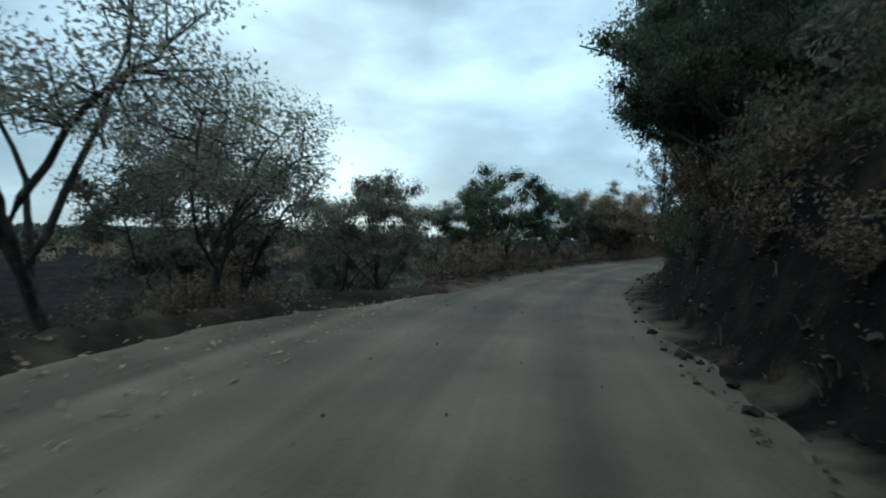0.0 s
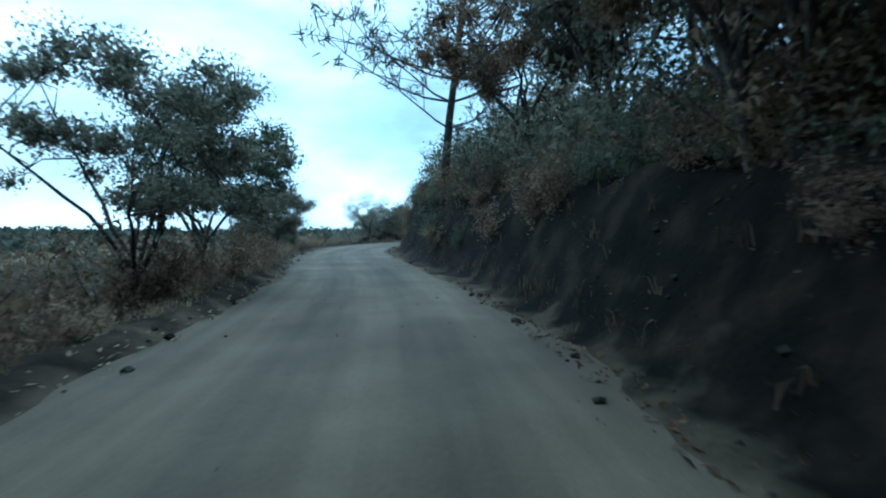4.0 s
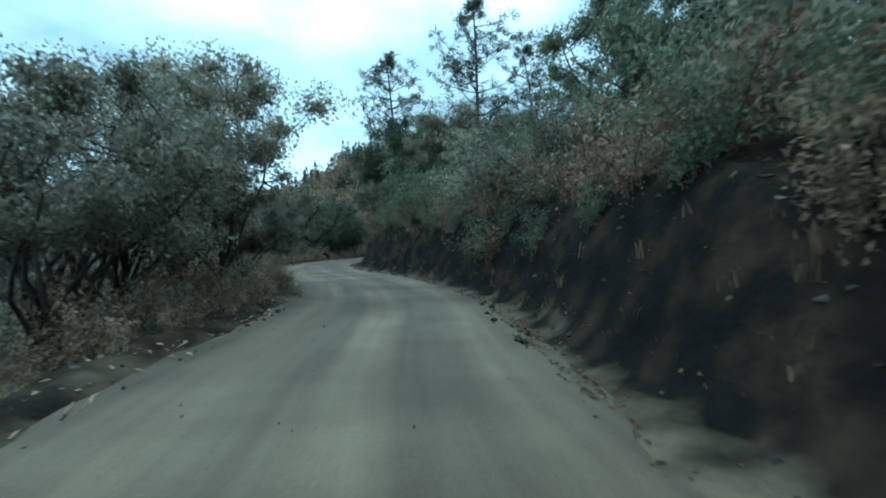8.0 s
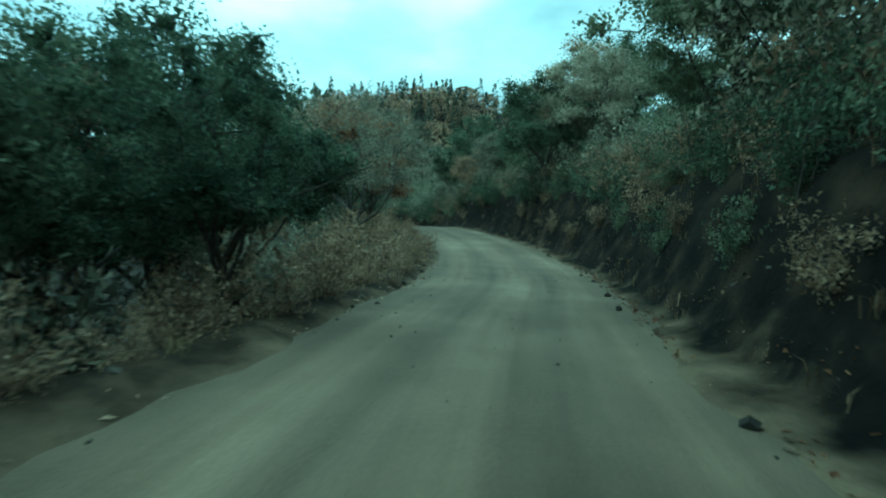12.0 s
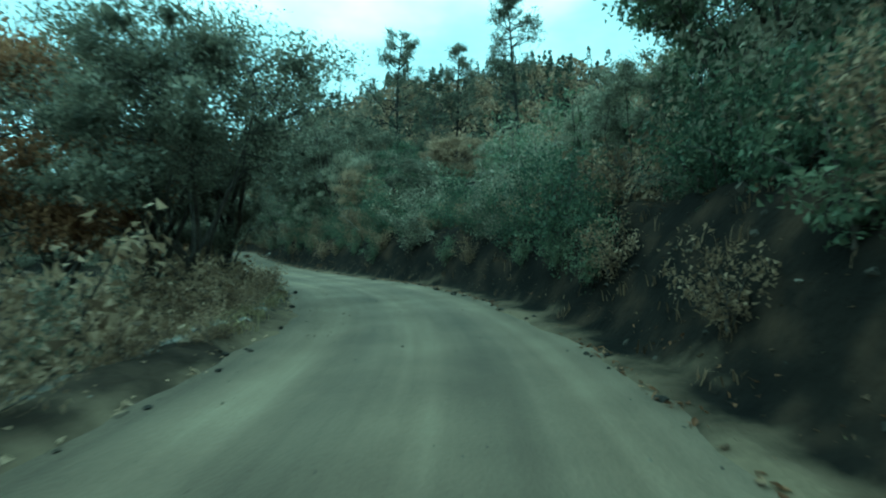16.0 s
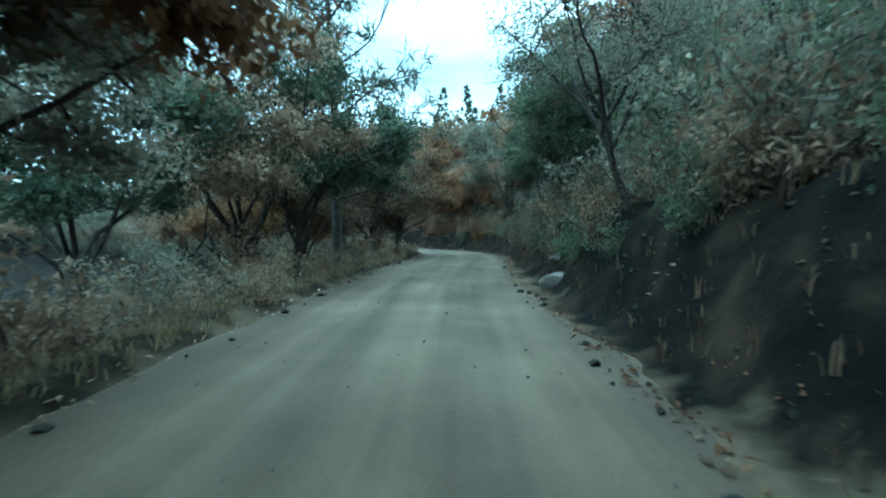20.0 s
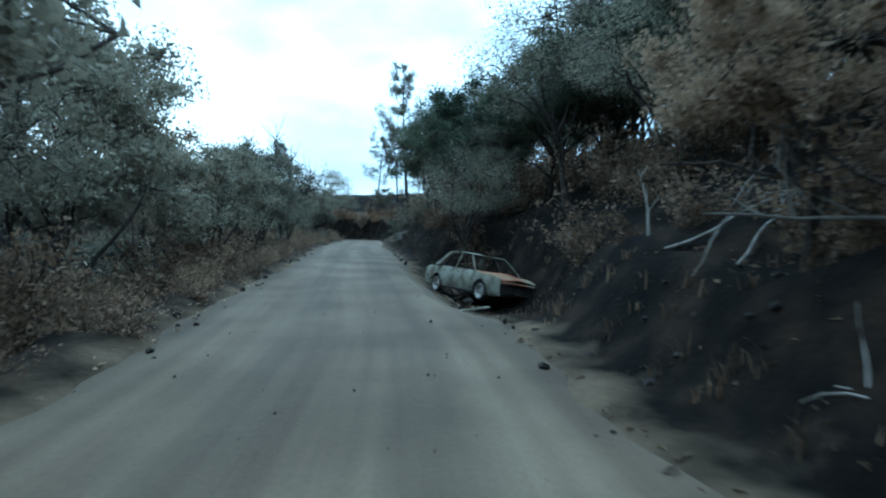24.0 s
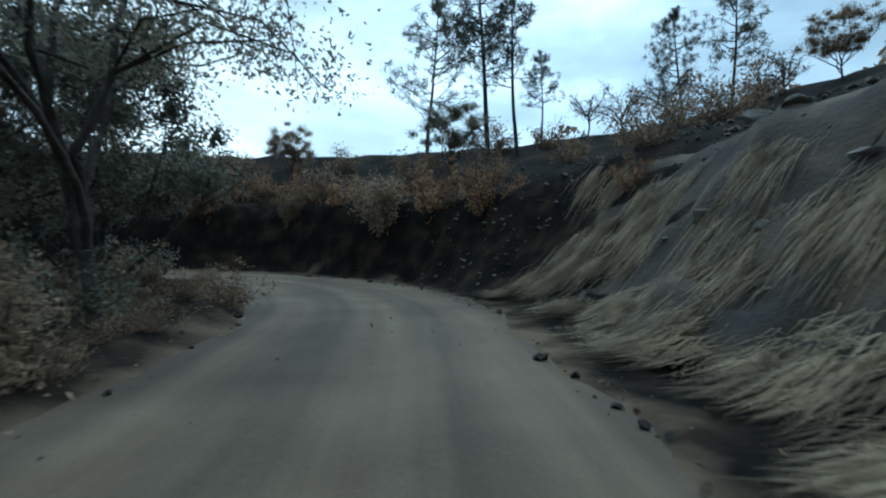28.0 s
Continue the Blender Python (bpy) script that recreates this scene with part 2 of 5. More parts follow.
def spline(a, per=16):
    a = np.array(a)
    p = np.concatenate([[2 * a[0] - a[1]], a, [2 * a[-1] - a[-2]]])
    u = np.linspace(0, 1, per, endpoint=False)[:, None]
    out = []
    for i in range(1, len(p) - 2):
        p0, p1, p2, p3 = p[i - 1], p[i], p[i + 1], p[i + 2]
        out.append((0.5 * (2 * p1 + (p2 - p0) * u + (2 * p0 - 5 * p1 + 4 * p2 - p3) * u**2 + (3 * p1 - p0 - 3 * p2 + p3) * u**3)).ravel())
    return np.concatenate(out)


LINE = np.column_stack([spline(ROAD_X), spline(ROAD_Y), spline(ROAD_Z)])
TANG = np.gradient(LINE[:, :2], axis=0)
TANG /= np.linalg.norm(TANG, axis=1)[:, None]
RIGHT = np.column_stack([TANG[:, 1], -TANG[:, 0]])
STAT = np.concatenate([[0], np.cumsum(np.linalg.norm(np.diff(LINE[:, :2], axis=0), axis=1))])
HALF = 2.55


def hills(x, y):
    """The far country: a long wooded ridge to the east and low hills to the north-west."""
    z = 70 * np.exp(-(((x - 410) / 90) ** 2) - ((y - 110) / 140) ** 2)
    z = z + 40 * np.exp(-(((x - 330) / 150) ** 2) - ((y + 90) / 120) ** 2)
    z = z + 12 * np.exp(-(((x - 150) / 80) ** 2) - ((y - 35) / 40) ** 2)
    r = np.hypot(x - 120, y - 100)
    far = np.clip((r - 700) / 900, 0, 1)
    z = z + far * (1 + 7 * np.sin(x / 260.0 + 1) * np.cos(y / 330.0))
    return z


def near_line(x, y):
    """Signed distance from the road's middle (positive to its uphill side), station and height of the road there."""
    x, y = np.ravel(x), np.ravel(y)
    best = np.full(x.shape, 1e18)
    idx = np.zeros(x.shape, int)
    for a in range(0, len(LINE), 60):
        d2 = (x[:, None] - LINE[None, a:a + 60, 0]) ** 2 + (y[:, None] - LINE[None, a:a + 60, 1]) ** 2
        k = d2.argmin(1)
        v = d2[np.arange(len(x)), k]
        m = v < best
        best[m], idx[m] = v[m], k[m] + a
    side = (x - LINE[idx, 0]) * RIGHT[idx, 0] + (y - LINE[idx, 1]) * RIGHT[idx, 1]
    return np.sqrt(best) * np.where(side >= 0, 1, -1), STAT[idx], LINE[idx, 2]


BANK_S = [0, 36, 69, 89, 106, 123, 147, 190, 224, 258, 312, 342, 360, 383, 398, 413, 434, 493]
BANK_H = [2.9, 3.0, 2.2, 2.0, 2.4, 3.1, 2.4, 2.6, 2.7, 2.2, 2.0, 1.5, 1.3, 1.5, 2.5, 3.0, 2.6, 2.2]
HILL_S = [0, 367, 394, 421, 448, 493]
HILL_G = [0.38, 0.38, 0.32, 0.36, 0.38, 0.36]


CUT_S = [394, 402, 419, 425]
CUT_W = [1.45, 4.6, 4.6, 1.45]
WRECK_S = 370.6


def shoulder(s):
    """The road's outer side is wider at the first bend."""
    return 2.2 * np.clip((51.0 - s) / 7.0, 0, 1)


def sag(s, d):
    """The road's edge falls away to the ditch in which the burnt car stands."""
    return 0.62 * np.exp(-(((s - WRECK_S) / 6.0) ** 4)) * np.clip((d - 1.7) / 1.1, 0, 1)


def rough(x, y):
    return (np.sin(x * 0.9 + 1.7 * np.sin(y * 0.53)) * np.sin(y * 1.1 + 1.3 * np.sin(x * 0.71)) * 0.5
            + np.sin(x * 2.3 + 2.1 * np.sin(y * 1.7)) * np.sin(y * 2.7 + 1.1) * 0.25)


def ground_height(x, y, sunk=0.0):
    x, y = np.asarray(x, float), np.asarray(y, float)
    shape = x.shape
    d, s, zr = near_line(x, y)
    x, y = x.ravel(), y.ravel()
    a = np.abs(d)
    bank = np.interp(s, BANK_S, BANK_H)
    shelf = 2.0 * np.exp(-(((s - WRECK_S) / 6.0) ** 4))
    up = np.clip((d - HALF - 0.35 - shelf) / np.interp(s, CUT_S, CUT_W), 0, 1)
    up = up * up * (3 - 2 * up) * bank + np.interp(s, HILL_S, HILL_G) * np.clip(d - 4.6, 0, 11) + 0.08 * np.clip(d - 15.6, 0, 80)
    down = -0.40 * np.clip(-d - HALF - 0.9 - shoulder(s), 0, 26) - 0.10 * np.clip(-d - 29, 0, 60)
    down = down + 0.14 * np.exp(-((d + HALF + 0.45 + shoulder(s)) / 0.35) ** 2)
    dip = -0.48 * shelf * np.exp(-(((d - 3.8) / 1.4) ** 2))
    off = np.clip((a - HALF - np.where(d < 0, shoulder(s), 0)) / 2.0, 0, 1)
    z = zr + np.where(d > 0, up + dip, down) + rough(x, y) * 0.32 * off
    z = z - sunk * 1.0 * np.clip((6.2 - a) / 0.8, 0, 1)
    far = np.clip((a - 45) / 70, 0, 1)
    far = far * far * (3 - 2 * far)
    base = np.where((d > 0) & (s < STAT[-1] - 45), 6, -14)
    z = z * (1 - far) + (base + rough(x * 0.05, y * 0.05) * np.where(d > 0, 7, 4)) * far + hills(x, y) * np.clip((a - 12) / 50, 0, 1)
    return z.reshape(shape)


def height_at(x, y):
    return float(ground_height(np.array([x]), np.array([y]))[0])


def on_road(s, d):
    """The world's x and y at station s and d metres to the uphill side."""
    i = int(np.clip(np.searchsorted(STAT, s), 0, len(STAT) - 1))
    return LINE[i, 0] + RIGHT[i, 0] * d, LINE[i, 1] + RIGHT[i, 1] * d


# ---- mesh helpers ----
def mesh_of(name, verts, faces, mat, smooth=False):
    me = bpy.data.meshes.new(name)
    me.from_pydata(np.asarray(verts).tolist(), [], [list(map(int, f)) for f in faces])
    for m in (mat if isinstance(mat, (list, tuple)) else [mat]):
        me.materials.append(m)
    if smooth:
        me.polygons.foreach_set("use_smooth", [True] * len(me.polygons))
    me.update()
    return me


def child(name, me, parent, label=""):
    ob = new(name, me)
    ob.parent = parent
    return tagged(ob, label)


def part(name, bm, mat, parent, label=""):
    me = bpy.data.meshes.new(name)
    bm.to_mesh(me)
    bm.free()
    me.materials.append(mat)
    return child(name, me, parent, label)


def grid_faces(nu, nv):
    i = np.arange(nu - 1)[:, None] * nv + np.arange(nv - 1)[None]
    i = i.ravel()
    return np.column_stack([i, i + nv, i + nv + 1, i + 1])


# ---- ground ----
def stretched(lo, hi, step, reach):
    core = np.arange(lo, hi + step, step)
    out = [core[-1] + step * 1.5]
    g = step * 1.6
    while out[-1] < hi + reach:
        g *= 1.22
        out.append(out[-1] + g)
    out = np.array(out)
    return np.concatenate([(lo - (out - core[-1]))[::-1], core, out])


gx = stretched(-24, 268, 1.0, 3600)
gy = stretched(-20, 268, 1.0, 3600)
GX, GY = np.meshgrid(gx, gy, indexing="ij")
GZ = ground_height(GX, GY, 1.0)
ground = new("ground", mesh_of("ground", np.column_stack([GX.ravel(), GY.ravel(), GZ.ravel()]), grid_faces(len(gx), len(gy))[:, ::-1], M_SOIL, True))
tagged(ground, "burnt soil hillside with brown leaf litter, darkened in colour for tree shade", "ground", kind="structure")

# ---- road: a crowned strip of packed dirt with two wheel tracks; verges and bank foot as strips beside it ----
def ribbon(name, s, d, lift, mat, label, category):
    """A strip along the road: lift gives its height over the road's or the ground's level at each station and offset."""
    x0, y0, z0 = (np.interp(s, STAT, LINE[:, i])[:, None] for i in range(3))
    nx, ny = (np.interp(s, STAT, RIGHT[:, i])[:, None] for i in range(2))
    D = d[None] + np.zeros((len(s), 1))
    if name == "road":
        D = np.where(D < 0, D * (1 + shoulder(s)[:, None] / HALF), D)
    X, Y = x0 + nx * D, y0 + ny * D
    Z = lift(s[:, None] + 0 * D, D, X, Y, z0 + 0 * D)
    me = mesh_of(name, np.column_stack([X.ravel(), Y.ravel(), Z.ravel()]), grid_faces(len(s), len(d))[:, ::-1], mat, True)
    uv = me.uv_layers.new(name="along")
    idx = np.zeros(len(me.loops), int)
    me.loops.foreach_get("vertex_index", idx)
    flat = np.column_stack([D.ravel(), (s[:, None] + 0 * D).ravel()])[idx]
    uv.data.foreach_set("uv", flat.ravel())
    return tagged(new(name, me), label, category, kind="structure")


def crumble(x, y, z=0.0):
    """Small unevenness of loose soil and stones."""
    return (0.5 * np.sin(x * 3.1 + 1.9 * np.sin(y * 2.3)) * np.sin(y * 3.7 + 1.7 * np.sin(x * 2.9))
            + 0.3 * np.sin(x * 7.3 + 2.0 * np.sin(y * 5.1)) * np.sin(y * 6.9 + 1.0) + 0.2 * np.sin(x * 13.7 + y * 3.0) * np.sin(y * 15.1 - x * 2.0))


def road_lift(s, d, x, y, z):
    crown = 0.03 * (1 - np.clip(np.abs(d) / HALF, 0, 1.25) ** 2)
    tracks = -0.02 * (np.exp(-(((d - 0.15) / 0.28) ** 2)) + np.exp(-(((d + 1.45) / 0.28) ** 2)))
    return z + crown + tracks + 0.004 * crumble(x, y) - sag(s, d)


def verge_lift(s, d, x, y, z):
    g = ground_height(x, y)
    a = np.abs(d)
    wob = 0.18 * np.sin(s * 0.33) + 0.12 * np.sin(s * 0.9 + 1) + 0.08 * np.sin(s * 2.3 + 2) + 0.05 * np.sin(s * 5.1)
    inner = np.clip((a - 2.15 - wob - np.where(d < 0, shoulder(s), 0)) / 0.5, 0, 1)
    outer = np.clip((a - 6.4) / 0.6, 0, 1)
    amp = 0.03 + 0.19 * np.clip((a - 2.9) / 1.2, 0, 1)
    base = np.where(a < HALF, np.maximum(g, z - sag(s, d)), g)
    return base - 0.10 * (1 - inner) + 0.05 * inner + amp * crumble(x, y) * inner - 0.25 * outer


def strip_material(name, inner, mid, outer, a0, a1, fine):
    """Dirt that changes from the road's dust to the soil of the slope with the distance from the road, broken up by
    noise; the upper bank's soil colour includes painted shade.
    """
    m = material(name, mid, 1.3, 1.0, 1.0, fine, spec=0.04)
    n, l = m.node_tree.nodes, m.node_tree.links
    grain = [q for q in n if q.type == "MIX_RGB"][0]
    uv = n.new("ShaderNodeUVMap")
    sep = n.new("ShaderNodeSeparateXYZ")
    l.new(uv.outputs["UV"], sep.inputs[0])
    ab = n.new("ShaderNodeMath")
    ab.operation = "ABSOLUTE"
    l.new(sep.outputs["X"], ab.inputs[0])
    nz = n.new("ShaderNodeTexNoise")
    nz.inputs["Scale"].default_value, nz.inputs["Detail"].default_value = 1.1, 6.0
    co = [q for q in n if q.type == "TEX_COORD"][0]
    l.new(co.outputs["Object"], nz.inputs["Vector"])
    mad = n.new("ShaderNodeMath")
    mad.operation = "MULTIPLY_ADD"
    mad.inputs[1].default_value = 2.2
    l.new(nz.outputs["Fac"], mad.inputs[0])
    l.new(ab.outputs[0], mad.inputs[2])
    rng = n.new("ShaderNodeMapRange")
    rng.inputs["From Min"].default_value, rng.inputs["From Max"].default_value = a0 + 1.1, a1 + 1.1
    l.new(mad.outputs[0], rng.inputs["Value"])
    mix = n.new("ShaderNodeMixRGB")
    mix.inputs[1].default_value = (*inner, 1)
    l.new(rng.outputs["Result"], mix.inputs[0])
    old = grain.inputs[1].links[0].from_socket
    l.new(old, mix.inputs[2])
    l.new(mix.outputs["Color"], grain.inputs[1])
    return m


# burnt soil, painted near-black to include the shade of the overhanging trees
M_UP = strip_material("bank_foot_soil_with_shade", (0.114, 0.086, 0.055), [(0.32, (0.0045, 0.004, 0.0035)), (0.5, (0.009, 0.0075, 0.006)), (0.72, (0.030, 0.021, 0.014))], None, 2.25, 3.0, 11.0)
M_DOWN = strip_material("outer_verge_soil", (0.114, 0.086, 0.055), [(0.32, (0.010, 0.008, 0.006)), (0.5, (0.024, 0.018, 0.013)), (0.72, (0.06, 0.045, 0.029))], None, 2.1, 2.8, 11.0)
road_s = np.arange(2, STAT[-1] - 2, 0.4)
road = ribbon("road", road_s, np.linspace(-HALF - 0.5, HALF + 0.5, 27), road_lift, M_ROAD, "narrow packed dirt road with faint wheel tracks", "road")
ribbon("verge_upper", road_s, np.concatenate([np.arange(2.0, 5.2, 0.2), np.arange(5.2, 7.1, 0.35)]), verge_lift, M_UP, "crumbling burnt bank foot above the road, tree shade painted into its colour", "verge")
ribbon("verge_lower", road_s, -np.concatenate([np.arange(2.0, 5.2, 0.2), np.arange(5.2, 7.1, 0.35)])[::-1], verge_lift, M_DOWN, "uneven brown outer verge of the road", "verge")

# ---- plants ----
def tubes(paths, sides=6):
    """Tapered tubes along polylines: each path is a list of (x, y, z, radius)."""
    verts, faces = [], []
    ang = np.linspace(0, 2 * math.pi, sides, endpoint=False)
    for p in paths:
        p = np.array(p, float)
        t = np.gradient(p[:, :3], axis=0)
        t /= np.linalg.norm(t, axis=1)[:, None] + 1e-9
        ref = np.where(np.abs(t[:, 2:3]) > 0.9, np.array([[1.0, 0, 0]]), np.array([[0, 0, 1.0]]))
        a = np.cross(t, ref)
        a /= np.linalg.norm(a, axis=1)[:, None] + 1e-9
        b = np.cross(t, a)
        base = len(verts)
        ring = p[:, None, :3] + p[:, 3][:, None, None] * (np.cos(ang)[None, :, None] * a[:, None] + np.sin(ang)[None, :, None] * b[:, None])
        verts.extend(ring.reshape(-1, 3).tolist())
        for i in range(len(p) - 1):
            for k in range(sides):
                k2 = (k + 1) % sides
                faces.append((base + i * sides + k, base + i * sides + k2, base + (i + 1) * sides + k2, base + (i + 1) * sides + k))
    return verts, faces


def joined(a, b):
    """Two lists of (verts, faces) as one."""
    n = len(a[0])
    return a[0] + b[0], a[1] + [tuple(i + n for i in f) for f in b[1]]


def branch(rng, start, way, length, r0, r1, n, bend=0.25, lift=0.0):
    pts = [(*start, r0)]
    p, w = np.array(start, float), np.array(way, float)
    w /= np.linalg.norm(w)
    for i in range(1, n + 1):
        w = w + rng.normal(0, bend, 3) * 0.5 + np.array([0, 0, lift])
        w /= np.linalg.norm(w)
        p = p + w * length / n
        pts.append((*p, r0 + (r1 - r0) * i / n))
    return pts, w


def leaves(rng, centres, per, spread, size, flat=0.7, slim=0.62):
    """Small pointed leaves scattered round each centre, one three-cornered blade each."""
    c = np.repeat(np.asarray(centres), per, axis=0)
    n = len(c)
    off = np.clip(rng.normal(0, 1, (n, 3)), -1.5, 1.5) * spread
    off[:, 2] *= flat
    c = c + off
    u = rng.normal(0, 1, (n, 3))
    u[:, 2] -= 0.35
    u /= np.linalg.norm(u, axis=1)[:, None]
    v = np.cross(u, rng.normal(0, 1, (n, 3)))
    v /= np.linalg.norm(v, axis=1)[:, None] + 1e-9
    s = (size * rng.uniform(0.6, 1.35, n))[:, None]
    k = rng.uniform(-0.2, 0.35, n)[:, None]
    verts = np.stack([c - u * s * 0.5, c + v * s * slim * 0.5 + u * s * k, c + u * s * 0.5 - v * s * slim * 0.4], 1).reshape(-1, 3)
    return verts, np.arange(3 * n).reshape(n, 3)


def needles(rng, tips, per, size):
    """Bundles of narrow pine-needle blades fanning out at each twig."""
    tips = np.asarray(tips)
    c = np.repeat(tips, per, axis=0) + rng.normal(0, size * 0.3, (len(tips) * per, 3))
    n = len(c)
    u = rng.normal(0, 1, (n, 3)) + np.array([0, 0, 0.25])
    u /= np.linalg.norm(u, axis=1)[:, None]
    v = np.cross(u, rng.normal(0, 1, (n, 3)))
    v /= np.linalg.norm(v, axis=1)[:, None] + 1e-9
    s = (size * rng.uniform(0.6, 1.4, n))[:, None]
    verts = np.stack([c - v * s * 0.07, c + v * s * 0.07, c + u * s], 1).reshape(-1, 3)
    return verts, np.arange(3 * n).reshape(n, 3)


def oak_shape(seed, h=8.0, fork=0.24, spread=0.42, limbs=7, clumps=54, per=300, size=0.11, core=60, low=-0.5):
    """A full crown built of leafy clumps at the ends of boughs: one mesh of wood, one of leaves."""
    rng = np.random.default_rng(seed)
    trunk, _ = branch(rng, (0, 0, -0.4), (rng.normal(0, 0.1), rng.normal(0, 0.1), 1), h * fork + 0.4, h * 0.015, h * 0.011, 5, 0.16)
    paths, fine, joints = [trunk], [], []
    for k in range(limbs):
        az = 2 * math.pi * k / limbs + rng.uniform(-0.5, 0.5)
        out = rng.uniform(0.35, 1.0) * spread * 2.0
        limb, _ = branch(rng, trunk[-1 - (k % 3)][:3], (math.cos(az) * out, math.sin(az) * out, 1.0), h * rng.uniform(0.42, 0.62), h * 0.0085, h * 0.003, 7, 0.34)
        paths.append(limb)
        joints.extend(p[:3] for p in limb[2:])
    joints = np.array(joints)
    mid = np.array([trunk[-1][0], trunk[-1][1], h * 0.60])
    wide = np.array([h * spread, h * spread * rng.uniform(0.8, 1.1), h * 0.38])
    blades = []
    for k in range(clumps):
        w = rng.normal(0, 1, 3)
        w /= np.linalg.norm(w)
        w[2] = max(w[2], low)
        at = mid + w * wide * rng.uniform(0.35, 1.0) ** 0.55 * rng.uniform(0.82, 1.12)
        r = h * rng.uniform(0.055, 0.115)
        j = joints[np.linalg.norm(joints - at, axis=1).argmin()]
        bend = (j + at) / 2 + rng.normal(0, 0.03 * h, 3)
        fine.append([(*j, h * 0.0036), (*bend, h * 0.0026), (*at, h * 0.0014)])
        for _ in range(4):
            u = rng.normal(0, 1, 3)
            u /= np.linalg.norm(u)
            fine.append([(*at, h * 0.0013), (*(at + u * r * 0.9), h * 0.0005)])
        n = int(per * (r / (0.085 * h)) ** 2)
        for count, lo, hi, big in ((n, 0.45, 1.15, 1.0), (n // 10, 0.9, 1.4, 0.85), (int(core * n / max(per, 1)), 0.0, 0.6, 2.1)):
            if count:
                u = rng.normal(0, 1, (count, 3))
                u /= np.linalg.norm(u, axis=1)[:, None]
                c = at + u * (r * rng.uniform(lo, hi, count) * np.where(u[:, 2] < -0.2, 0.75, 1.0))[:, None] * np.array([1.1, 1.1, 0.8])
                blades.append(leaves(rng, c, 1, 0.02, size * big, 1.0, 0.78)[0])
    v = np.concatenate(blades)
    return joined(tubes(paths, 6), tubes(fine, 3)), (v, np.arange(len(v)).reshape(-1, 3))


def open_oak_shape(seed, h=8.0, fork=0.28, spread=0.5, limbs=6, twigs=5, per=14, size=0.125, tuft=0.20, lean=0.0):
    """Trunk with limbs in one mesh and the leaf sprays in another."""
    rng = np.random.default_rng(seed)
    paths, fine, tips = [], [], []
    trunk, w = branch(rng, (0, 0, -0.4), (lean, 0, 1), h * fork + 0.4, h * 0.016, h * 0.011, 6, 0.22)
    paths.append(trunk)
    top = np.array(trunk[-1][:3])
    for k in range(limbs):
        az = 2 * math.pi * k / limbs + rng.uniform(-0.5, 0.5)
        out = rng.uniform(0.35, 1.0) * spread * 1.9
        at = trunk[-1 - (k % 3)][:3] if k else top
        limb, lw = branch(rng, at, (math.cos(az) * out + lean * 0.5, math.sin(az) * out, 1.0), h * rng.uniform(0.42, 0.66), h * 0.010, h * 0.004, 7, 0.34)
        paths.append(limb)
        for q in range(2, 8):
            for _ in range(twigs if q > 2 else max(1, twigs - 3)):
                tw, tww = branch(rng, limb[q][:3], np.array(lw) * 0.3 + rng.normal(0, 1, 3) * np.array([1, 1, 0.6]) + np.array([0, 0, 0.15]),
                                 h * rng.uniform(0.08, 0.20), h * 0.0034, h * 0.0010, 3, 0.45)
                fine.append(tw)
                tips.extend([tw[2][:3], tw[3][:3]])
    return joined(tubes(paths, 6), tubes(fine, 3)), (leaves(rng, tips, per, tuft * h / 8, size * (h / 8) ** 0.5) if per else None)


def pine_shape(seed, h=12.0, bare=0.35, spread=0.17, whorls=13, per=16, size=0.34):
    """A straight trunk with open whorls of upswept branches, the needles in tufts towards their ends."""
    rng = np.random.default_rng(seed)
    trunk, _ = branch(rng, (0, 0, -0.4), (rng.normal(0, 0.05), rng.normal(0, 0.05), 1), h + 0.4, h * 0.013, h * 0.002, 12, 0.05)
    paths, fine, tips = [trunk], [], []
    tr = np.array(trunk)
    for k in range(whorls):
        f = bare + (1 - bare) * (k / whorls) ** 0.9
        at = [np.interp(f * 12, range(13), tr[:, i]) for i in range(3)]
        reach = h * spread * (1.1 - 0.85 * ((f - bare) / (1 - bare)) ** 1.4) * rng.uniform(0.5, 1.25)
        for _ in range(rng.integers(2, 5)):
            az = rng.uniform(0, 2 * math.pi)
            b, bw = branch(rng, at, (math.cos(az), math.sin(az), rng.uniform(-0.05, 0.45)), reach * rng.uniform(0.6, 1.2), h * 0.0038, h * 0.001, 5, 0.25, 0.10)
            paths.append(b)
            for q in (2, 3, 4, 5):
                for _ in range(1 if q == 2 else 2):
                    tw, _ = branch(rng, b[q][:3], np.array(bw) + rng.normal(0, 0.75, 3), reach * 0.26, h * 0.0014, h * 0.0006, 1, 0.3)
                    fine.append(tw)
                    tips.append(tw[-1][:3])
    tips.append(tr[-1, :3])
    return joined(tubes(paths[:1], 7), joined(tubes(paths[1:], 3), tubes(fine, 3))), (needles(rng, tips, per, size * h / 12) if per else None)


